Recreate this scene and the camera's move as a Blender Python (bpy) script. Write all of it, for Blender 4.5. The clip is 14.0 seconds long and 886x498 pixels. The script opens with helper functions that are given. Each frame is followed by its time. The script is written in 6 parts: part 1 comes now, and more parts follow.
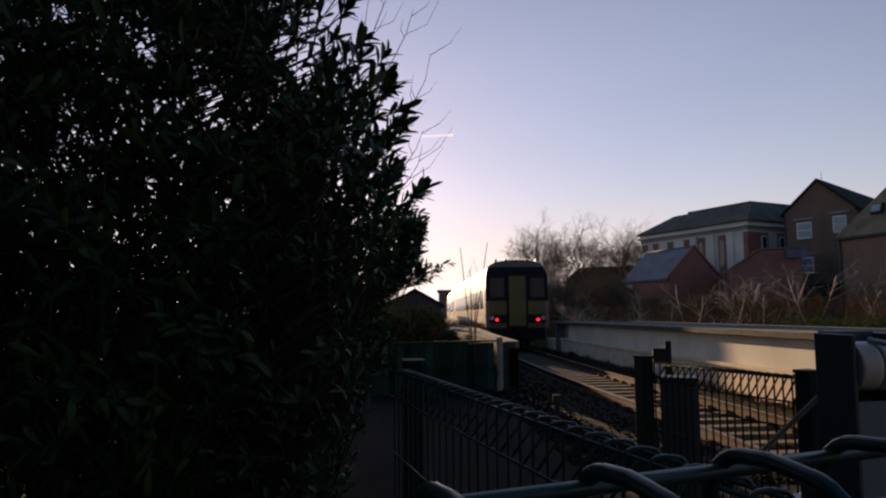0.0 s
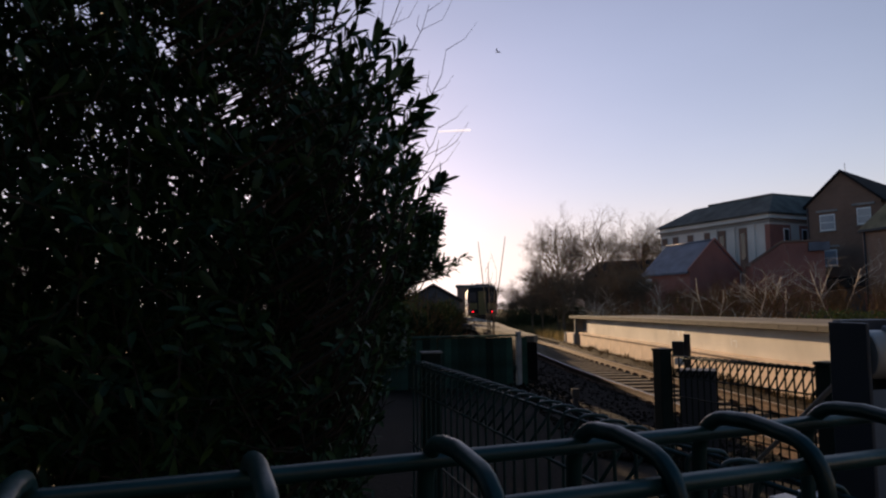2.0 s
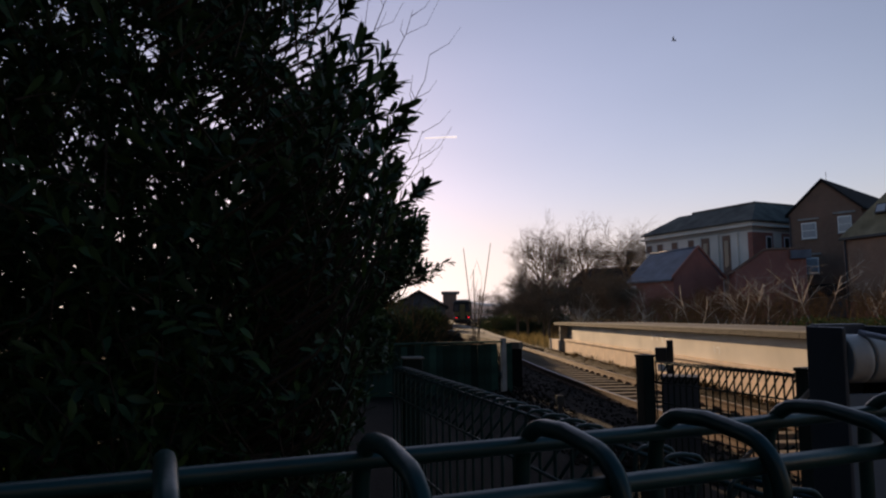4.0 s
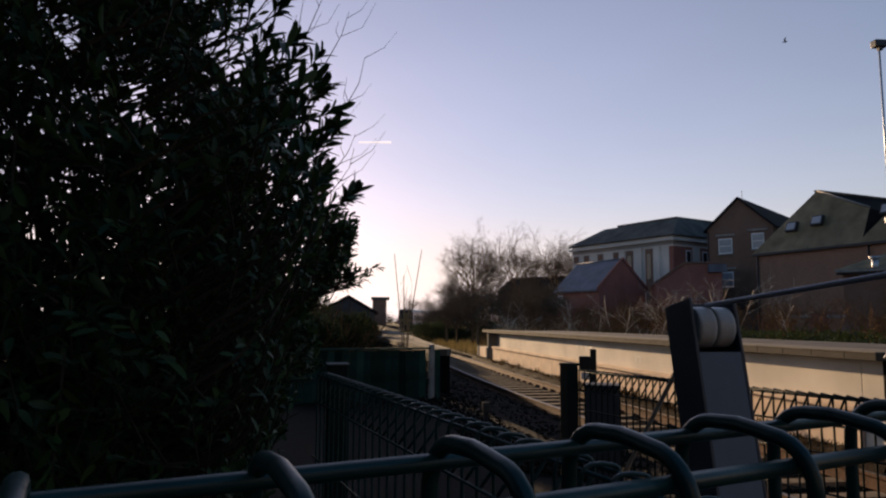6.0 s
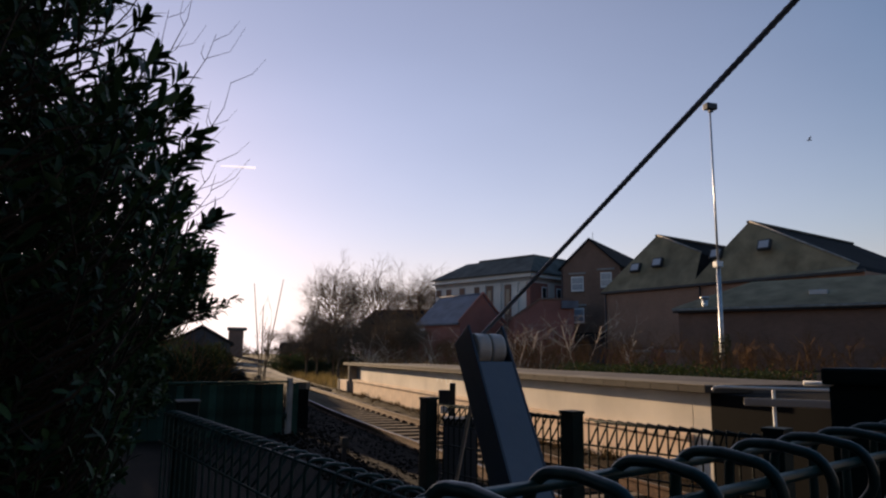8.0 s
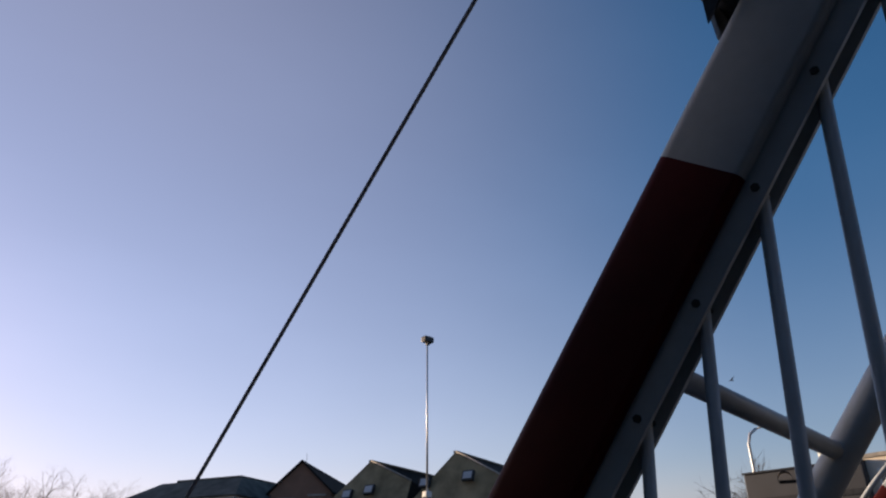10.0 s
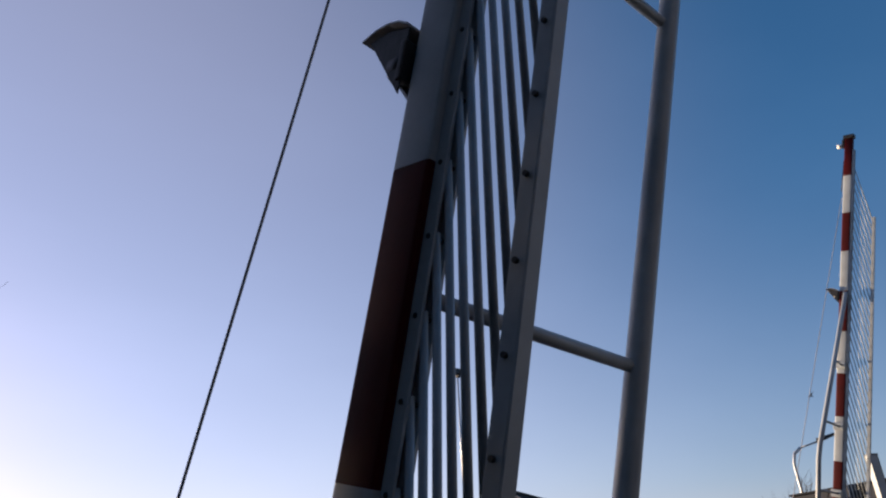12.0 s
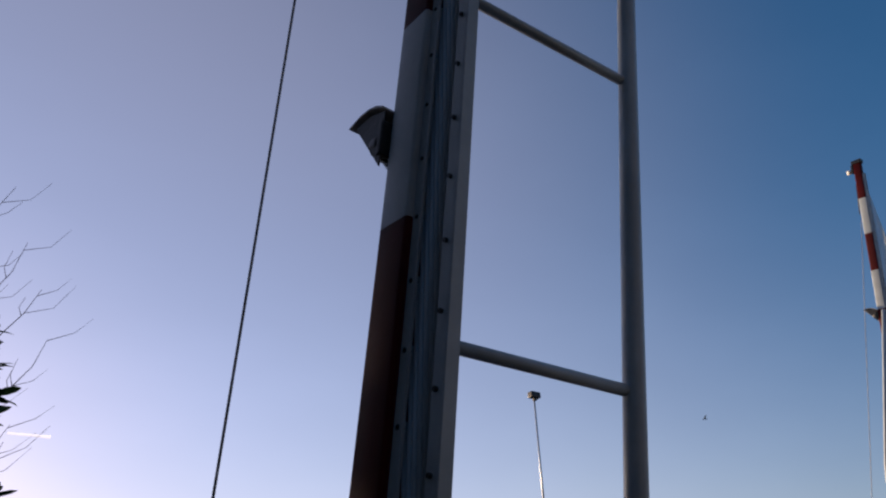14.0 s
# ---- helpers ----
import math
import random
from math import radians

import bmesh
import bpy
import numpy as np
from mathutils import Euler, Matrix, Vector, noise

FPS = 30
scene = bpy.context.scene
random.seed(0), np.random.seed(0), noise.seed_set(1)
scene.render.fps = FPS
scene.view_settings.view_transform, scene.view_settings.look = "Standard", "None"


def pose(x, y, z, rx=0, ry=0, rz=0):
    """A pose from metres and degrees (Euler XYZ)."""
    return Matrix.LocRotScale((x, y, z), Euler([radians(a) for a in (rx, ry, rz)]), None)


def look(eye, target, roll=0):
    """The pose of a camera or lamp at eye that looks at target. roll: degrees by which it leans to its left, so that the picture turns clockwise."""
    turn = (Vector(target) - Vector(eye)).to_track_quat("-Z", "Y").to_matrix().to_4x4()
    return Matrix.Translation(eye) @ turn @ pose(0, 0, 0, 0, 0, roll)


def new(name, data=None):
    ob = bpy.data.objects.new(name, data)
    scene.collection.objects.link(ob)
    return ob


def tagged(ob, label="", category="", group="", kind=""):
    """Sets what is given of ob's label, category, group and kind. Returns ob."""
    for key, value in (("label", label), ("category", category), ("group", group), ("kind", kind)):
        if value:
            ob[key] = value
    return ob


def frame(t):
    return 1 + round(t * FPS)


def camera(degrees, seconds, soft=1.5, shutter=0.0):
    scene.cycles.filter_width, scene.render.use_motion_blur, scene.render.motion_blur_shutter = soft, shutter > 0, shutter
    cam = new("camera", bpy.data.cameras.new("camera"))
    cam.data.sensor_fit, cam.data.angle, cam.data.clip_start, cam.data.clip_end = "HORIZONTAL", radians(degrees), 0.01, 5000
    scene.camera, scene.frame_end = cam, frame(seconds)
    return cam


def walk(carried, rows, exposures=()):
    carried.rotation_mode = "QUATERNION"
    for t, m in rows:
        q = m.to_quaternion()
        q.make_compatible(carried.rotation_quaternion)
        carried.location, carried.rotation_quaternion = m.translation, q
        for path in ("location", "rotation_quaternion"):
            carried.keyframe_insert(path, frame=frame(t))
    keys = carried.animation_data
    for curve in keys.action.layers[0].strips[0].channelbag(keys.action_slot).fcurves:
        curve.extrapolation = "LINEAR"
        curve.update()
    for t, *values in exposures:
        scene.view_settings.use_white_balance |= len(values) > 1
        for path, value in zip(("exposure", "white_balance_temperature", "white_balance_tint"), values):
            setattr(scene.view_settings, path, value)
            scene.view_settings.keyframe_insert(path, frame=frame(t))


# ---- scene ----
cam = camera(65.7, 14.0, soft=2.2)
PATH = [
    (0.0, pose(-0.0045, 0.0129, 1.5542, 95.44, 0.51, -0.53)),
    (0.5, pose(-0.0054, 0.0077, 1.5513, 95.21, 0.57, 0.51)),
    (1.0, pose(-0.0033, 0.0058, 1.5509, 95.09, 0.67, 0.90)),
    (1.5, pose(-0.0000, -0.0000, 1.5500, 95.04, 0.70, 1.00)),
    (2.0, pose(-0.0011, -0.0067, 1.5476, 95.04, 0.75, 1.01)),
    (2.5, pose(-0.0012, -0.0144, 1.5454, 95.20, 1.15, 1.01)),
    (5.0, pose(0.0191, 0.0156, 1.5428, 95.72, -0.18, -2.33)),
    (5.5, pose(0.0181, 0.0131, 1.5446, 95.85, -0.31, -4.12)),
    (6.0, pose(0.0182, 0.0168, 1.5436, 96.07, -0.33, -6.03)),
    (6.5, pose(0.0184, 0.0188, 1.5443, 96.27, -0.52, -8.06)),
    (7.0, pose(0.0174, 0.0137, 1.5477, 96.55, -0.93, -10.02)),
    (7.2, pose(0.0174, 0.0137, 1.5477, 96.70, -1.04, -10.80)),
    (9.3, pose(0.0080, -0.0020, 1.5620, 109.68, 0.28, -34.14)),
    (9.5, pose(0.0018, 0.0051, 1.5620, 112.31, 0.28, -36.58)),
    (10.0, pose(-0.0205, 0.0231, 1.5761, 116.87, 0.35, -40.70)),
    (10.2, pose(-0.0263, 0.0325, 1.5812, 117.78, 0.20, -41.21)),
    (10.5, pose(-0.0296, 0.0408, 1.5768, 118.14, 0.35, -41.63)),
    (11.0, pose(-0.0350, 0.0545, 1.5696, 118.62, 0.70, -41.10)),
    (11.7, pose(-0.0360, 0.0615, 1.5488, 119.15, 1.67, -39.13)),
    (12.5, pose(-0.0082, 0.0279, 1.5453, 121.34, 2.63, -33.85)),
    (13.0, pose(-0.0040, 0.0236, 1.5468, 123.06, 1.91, -31.05)),
    (13.5, pose(0.0002, 0.0192, 1.5483, 122.23, 1.24, -31.23)),
    (14.0, pose(0.0045, 0.0148, 1.5497, 121.75, 1.01, -31.19)),
]
EXPOSURES = [(t, e + 0.42, 7550 if t < 8 else 6900, 23) for t, e in ((0.0, 0.0), (0.5, 0.25), (2.5, 0.1), (5.0, 0.02), (7.2, 0.22), (9.5, 0.08), (10.0, 0.24), (11.0, 0.62), (11.5, 0.64), (12.0, 0.42), (13.0, 0.24), (14.0, 0.18))]
walk(cam, PATH, EXPOSURES)

# world: low winter sun ahead and to the left, clear pale sky
SUN_AZ, SUN_EL = -12.5, 8.0
a, e = radians(SUN_AZ), radians(SUN_EL)
SUN_DIR = Vector((math.sin(a) * math.cos(e), math.cos(a) * math.cos(e), math.sin(e)))
world = bpy.data.worlds.new("world")
scene.world = world
world.use_nodes = True
wn, wl = world.node_tree.nodes, world.node_tree.links
sky = wn.new("ShaderNodeTexSky")
sky.sky_type = "NISHITA"
sky.sun_disc = False
sky.sun_elevation, sky.sun_rotation = radians(SUN_EL), radians(SUN_AZ)
sky.air_density, sky.dust_density, sky.ozone_density = 1.17, 0.3, 3.0
wn["Background"].inputs[1].default_value = 0.112
# faint high wisps of cloud
wc, wm, wz = wn.new("ShaderNodeTexCoord"), wn.new("ShaderNodeMapping"), wn.new("ShaderNodeTexNoise")
wm.inputs["Scale"].default_value = (1.6, 2.4, 4.5)
wm.inputs["Rotation"].default_value = (0.12, -0.18, 0.5)
wz.inputs["Scale"].default_value, wz.inputs["Detail"].default_value = 1.3, 5
wr, wx = wn.new("ShaderNodeMapRange"), wn.new("ShaderNodeMix")
wr.inputs[1].default_value, wr.inputs[2].default_value, wr.inputs[4].default_value = 0.46, 0.82, 0.3
wx.data_type, wx.blend_type = "RGBA", "MULTIPLY"
wx.inputs[7].default_value = (1.38, 1.30, 1.22, 1)
wl.new(wc.outputs["Generated"], wm.inputs[0])
wl.new(wm.outputs[0], wz.inputs["Vector"])
wl.new(wz.outputs["Fac"], wr.inputs[0])
wl.new(wr.outputs[0], wx.inputs[0])
wl.new(sky.outputs[0], wx.inputs[6])
# clear winter air: a deep blue away from the sun, and a broad pale glow of haze round it
wh = wn.new("ShaderNodeHueSaturation")
wh.inputs["Saturation"].default_value = 1.24
wk, wa, wd = wn.new("ShaderNodeVectorMath"), wn.new("ShaderNodeVectorMath"), wn.new("ShaderNodeVectorMath")
wk.operation, wa.operation, wd.operation = "MULTIPLY", "ADD", "DIVIDE"
wk.inputs[1].default_value = (0.075, 0.072, 0.005)
wa.inputs[1].default_value = (1, 1, 1)
wl.new(wx.outputs[2], wh.inputs["Color"])
wl.new(wh.outputs[0], wk.inputs[0])
wl.new(wk.outputs[0], wa.inputs[0])
wl.new(wh.outputs[0], wd.inputs[0])
wl.new(wa.outputs[0], wd.inputs[1])
wt, wf, wp, ww = wn.new("ShaderNodeVectorMath"), wn.new("ShaderNodeMapRange"), wn.new("ShaderNodeVectorMath"), wn.new("ShaderNodeVectorMath")
wt.operation, wp.operation, ww.operation = "DOT_PRODUCT", "SCALE", "ADD"
wt.inputs[1].default_value = SUN_DIR
wf.interpolation_type = "SMOOTHSTEP"
wf.inputs[1].default_value, wf.inputs[2].default_value = 0.12, 0.89
wp.inputs[0].default_value = (1.156, 0.86, 0.61)
wl.new(wc.outputs["Generated"], wt.inputs[0])
wl.new(wt.outputs["Value"], wf.inputs[0])
wl.new(wf.outputs[0], wp.inputs["Scale"])
wl.new(wd.outputs[0], ww.inputs[0])
wl.new(wp.outputs[0], ww.inputs[1])
# whiter haze low over the horizon
wb, wv, ws, we, wq = wn.new("ShaderNodeRGBToBW"), wn.new("ShaderNodeVectorMath"), wn.new("ShaderNodeMix"), wn.new("ShaderNodeSeparateXYZ"), wn.new("ShaderNodeMapRange")
wv.operation, ws.data_type, wq.interpolation_type = "SCALE", "RGBA", "SMOOTHSTEP"
wv.inputs[0].default_value = (0.97, 0.97, 1.12)
wq.inputs[1].default_value, wq.inputs[2].default_value, wq.inputs[3].default_value, wq.inputs[4].default_value = 0.0, 0.18, 0.88, 0.0
wl.new(wc.outputs["Generated"], we.inputs[0])
wl.new(we.outputs[2], wq.inputs[0])
wl.new(ww.outputs[0], wb.inputs[0])
wl.new(wb.outputs[0], wv.inputs["Scale"])
wl.new(wq.outputs[0], ws.inputs[0])
wl.new(ww.outputs[0], ws.inputs[6])
wl.new(wv.outputs[0], ws.inputs[7])
wr2, wo, wi = wn.new("ShaderNodeMapRange"), wn.new("ShaderNodeVectorMath"), wn.new("ShaderNodeVectorMath")
wr2.interpolation_type, wo.operation, wi.operation = "SMOOTHSTEP", "SCALE", "ADD"
wr2.inputs[1].default_value, wr2.inputs[2].default_value, wr2.inputs[3].default_value, wr2.inputs[4].default_value = 0.0, 0.55, 1.0, 0.0
wo.inputs[0].default_value = (0.62, 0.50, 0.45)
wl.new(we.outputs[2], wr2.inputs[0])
wl.new(wr2.outputs[0], wo.inputs["Scale"])
wl.new(ws.outputs[2], wi.inputs[0])
wl.new(wo.outputs[0], wi.inputs[1])
wl.new(wi.outputs[0], wn["Background"].inputs[0])

lamp_data = bpy.data.lights.new("sun", "SUN")
lamp_data.energy, lamp_data.angle, lamp_data.color = 5.0, radians(0.6), (1.0, 0.80, 0.52)
sun = new("sun", lamp_data)
sun.matrix_world = look((0, 0, 50), Vector((0, 0, 50)) - SUN_DIR)


# ---- materials ----
def material(name, base, rough=0.6, metal=0.0, vary=0.25, scale=8.0, bump=0.1, bump_scale=60.0, tint=None, stains=0.0, spec=0.5, random_amount=0.0):
    """A procedural surface: base colour varied at two scales, with fine relief."""
    m = bpy.data.materials.new(name)
    m.use_nodes = True
    n, l = m.node_tree.nodes, m.node_tree.links
    bsdf = n["Principled BSDF"]
    bsdf.inputs["Roughness"].default_value = rough
    bsdf.inputs["Metallic"].default_value = metal
    bsdf.inputs["Specular IOR Level"].default_value = spec
    co = n.new("ShaderNodeTexCoord")
    big = n.new("ShaderNodeTexNoise")
    big.inputs["Scale"].default_value, big.inputs["Detail"].default_value = scale, 6
    fine = n.new("ShaderNodeTexNoise")
    fine.inputs["Scale"].default_value, fine.inputs["Detail"].default_value = bump_scale, 4
    l.new(co.outputs["Object"], big.inputs["Vector"])
    l.new(co.outputs["Object"], fine.inputs["Vector"])
    dark = tuple(c * (1 - vary) for c in base)
    light = tint if tint else tuple(min(1, c * (1 + vary)) for c in base)
    ramp = n.new("ShaderNodeMix")
    ramp.data_type = "RGBA"
    ramp.inputs[6].default_value, ramp.inputs[7].default_value = (*dark, 1), (*light, 1)
    span = n.new("ShaderNodeMapRange")
    span.inputs[1].default_value, span.inputs[2].default_value = 0.3, 0.7
    l.new(big.outputs["Fac"], span.inputs[0])
    l.new(span.outputs[0], ramp.inputs[0])
    last = ramp.outputs[2]
    grain = n.new("ShaderNodeMix")
    grain.data_type, grain.blend_type = "RGBA", "MULTIPLY"
    grain.inputs[0].default_value = 0.5 * vary + 0.1
    l.new(last, grain.inputs[6])
    l.new(fine.outputs["Fac"], grain.inputs[7])
    last = grain.outputs[2]
    gain = n.new("ShaderNodeMix")
    gain.data_type, gain.blend_type = "RGBA", "MULTIPLY"
    gain.inputs[0].default_value = 1.0
    gain.inputs[7].default_value = (1.12, 1.12, 1.12, 1)
    l.new(last, gain.inputs[6])
    last = gain.outputs[2]
    if stains:
        st = n.new("ShaderNodeTexNoise")
        st.inputs["Scale"].default_value, st.inputs["Detail"].default_value = scale * 0.35, 8
        mp = n.new("ShaderNodeMapping")
        mp.inputs["Scale"].default_value = (1, 1, 0.25)
        l.new(co.outputs["Object"], mp.inputs[0])
        l.new(mp.outputs[0], st.inputs["Vector"])
        rr = n.new("ShaderNodeMapRange")
        rr.inputs[1].default_value, rr.inputs[2].default_value, rr.inputs[4].default_value = 0.5, 0.75, stains
        l.new(st.outputs["Fac"], rr.inputs[0])
        mx = n.new("ShaderNodeMix")
        mx.data_type = "RGBA"
        mx.inputs[7].default_value = (*(c * 0.35 for c in base), 1)
        l.new(rr.outputs[0], mx.inputs[0])
        l.new(last, mx.inputs[6])
        last = mx.outputs[2]
    if random_amount:
        info = n.new("ShaderNodeObjectInfo")
        rm = n.new("ShaderNodeMapRange")
        rm.inputs[3].default_value, rm.inputs[4].default_value = 1 - random_amount, 1 + random_amount
        l.new(info.outputs["Random"], rm.inputs[0])
        mul = n.new("ShaderNodeVectorMath")
        mul.operation = "SCALE"
        l.new(last, mul.inputs[0])
        l.new(rm.outputs[0], mul.inputs["Scale"])
        last = mul.outputs[0]
    l.new(last, bsdf.inputs["Base Color"])
    if bump:
        b = n.new("ShaderNodeBump")
        b.inputs["Strength"].default_value, b.inputs["Distance"].default_value = bump, 0.02
        l.new(fine.outputs["Fac"], b.inputs["Height"])
        l.new(b.outputs[0], bsdf.inputs["Normal"])
    return m


def island_material(name, colours, rough=0.6, translucent=0.0, spec=0.5):
    """Leaves, stones and the like: each piece takes its own shade."""
    m = bpy.data.materials.new(name)
    m.use_nodes = True
    n, l = m.node_tree.nodes, m.node_tree.links
    bsdf = n["Principled BSDF"]
    bsdf.inputs["Roughness"].default_value = rough
    bsdf.inputs["Specular IOR Level"].default_value = spec
    geo = n.new("ShaderNodeNewGeometry")
    ramp = n.new("ShaderNodeValToRGB")
    els = ramp.color_ramp.elements
    els[0].color = (*colours[0], 1)
    els[1].color = (*colours[-1], 1)
    for i, c in enumerate(colours[1:-1]):
        el = els.new((i + 1) / (len(colours) - 1))
        el.color = (*c, 1)
    l.new(geo.outputs["Random Per Island"], ramp.inputs[0])
    l.new(ramp.outputs[0], bsdf.inputs["Base Color"])
    if translucent:
        tr = n.new("ShaderNodeBsdfTranslucent")
        l.new(ramp.outputs[0], tr.inputs[0])
        mix = n.new("ShaderNodeMixShader")
        mix.inputs[0].default_value = translucent
        l.new(bsdf.outputs[0], mix.inputs[1])
        l.new(tr.outputs[0], mix.inputs[2])
        l.new(mix.outputs[0], n["Material Output"].inputs[0])
    return m


def brick_material(name, base, mortar, rows=0.075):
    m = material(name, base, 0.85, vary=0.35, scale=0.6, bump=0.1, stains=0.3)
    n, l = m.node_tree.nodes, m.node_tree.links
    bsdf = n["Principled BSDF"]
    br = n.new("ShaderNodeTexBrick")
    co = n.new("ShaderNodeTexCoord")
    sep, add, com = n.new("ShaderNodeSeparateXYZ"), n.new("ShaderNodeMath"), n.new("ShaderNodeCombineXYZ")
    l.new(co.outputs["Object"], sep.inputs[0])
    l.new(sep.outputs[0], add.inputs[0])
    l.new(sep.outputs[1], add.inputs[1])
    l.new(add.outputs[0], com.inputs[0])
    l.new(sep.outputs[2], com.inputs[1])
    l.new(com.outputs[0], br.inputs["Vector"])
    br.inputs["Scale"].default_value = 1.0
    br.inputs["Brick Width"].default_value, br.inputs["Row Height"].default_value = rows * 3, rows
    br.inputs["Mortar Size"].default_value = rows * 0.12
    br.inputs["Color1"].default_value = (*base, 1)
    br.inputs["Color2"].default_value = (*(c * 0.7 for c in base), 1)
    br.inputs["Mortar"].default_value = (*mortar, 1)
    mx = n.new("ShaderNodeMix")
    mx.data_type = "RGBA"
    mx.inputs[0].default_value = 0.6
    old = bsdf.inputs["Base Color"].links[0].from_socket
    l.new(old, mx.inputs[6])
    l.new(br.outputs["Color"], mx.inputs[7])
    l.new(mx.outputs[2], bsdf.inputs["Base Color"])
    return m


def glowing(name, colour, strength):
    m = bpy.data.materials.new(name)
    m.use_nodes = True
    bsdf = m.node_tree.nodes["Principled BSDF"]
    bsdf.inputs["Base Color"].default_value = (*colour, 1)
    bsdf.inputs["Emission Color"].default_value = (*colour, 1)
    bsdf.inputs["Emission Strength"].default_value = strength
    return m


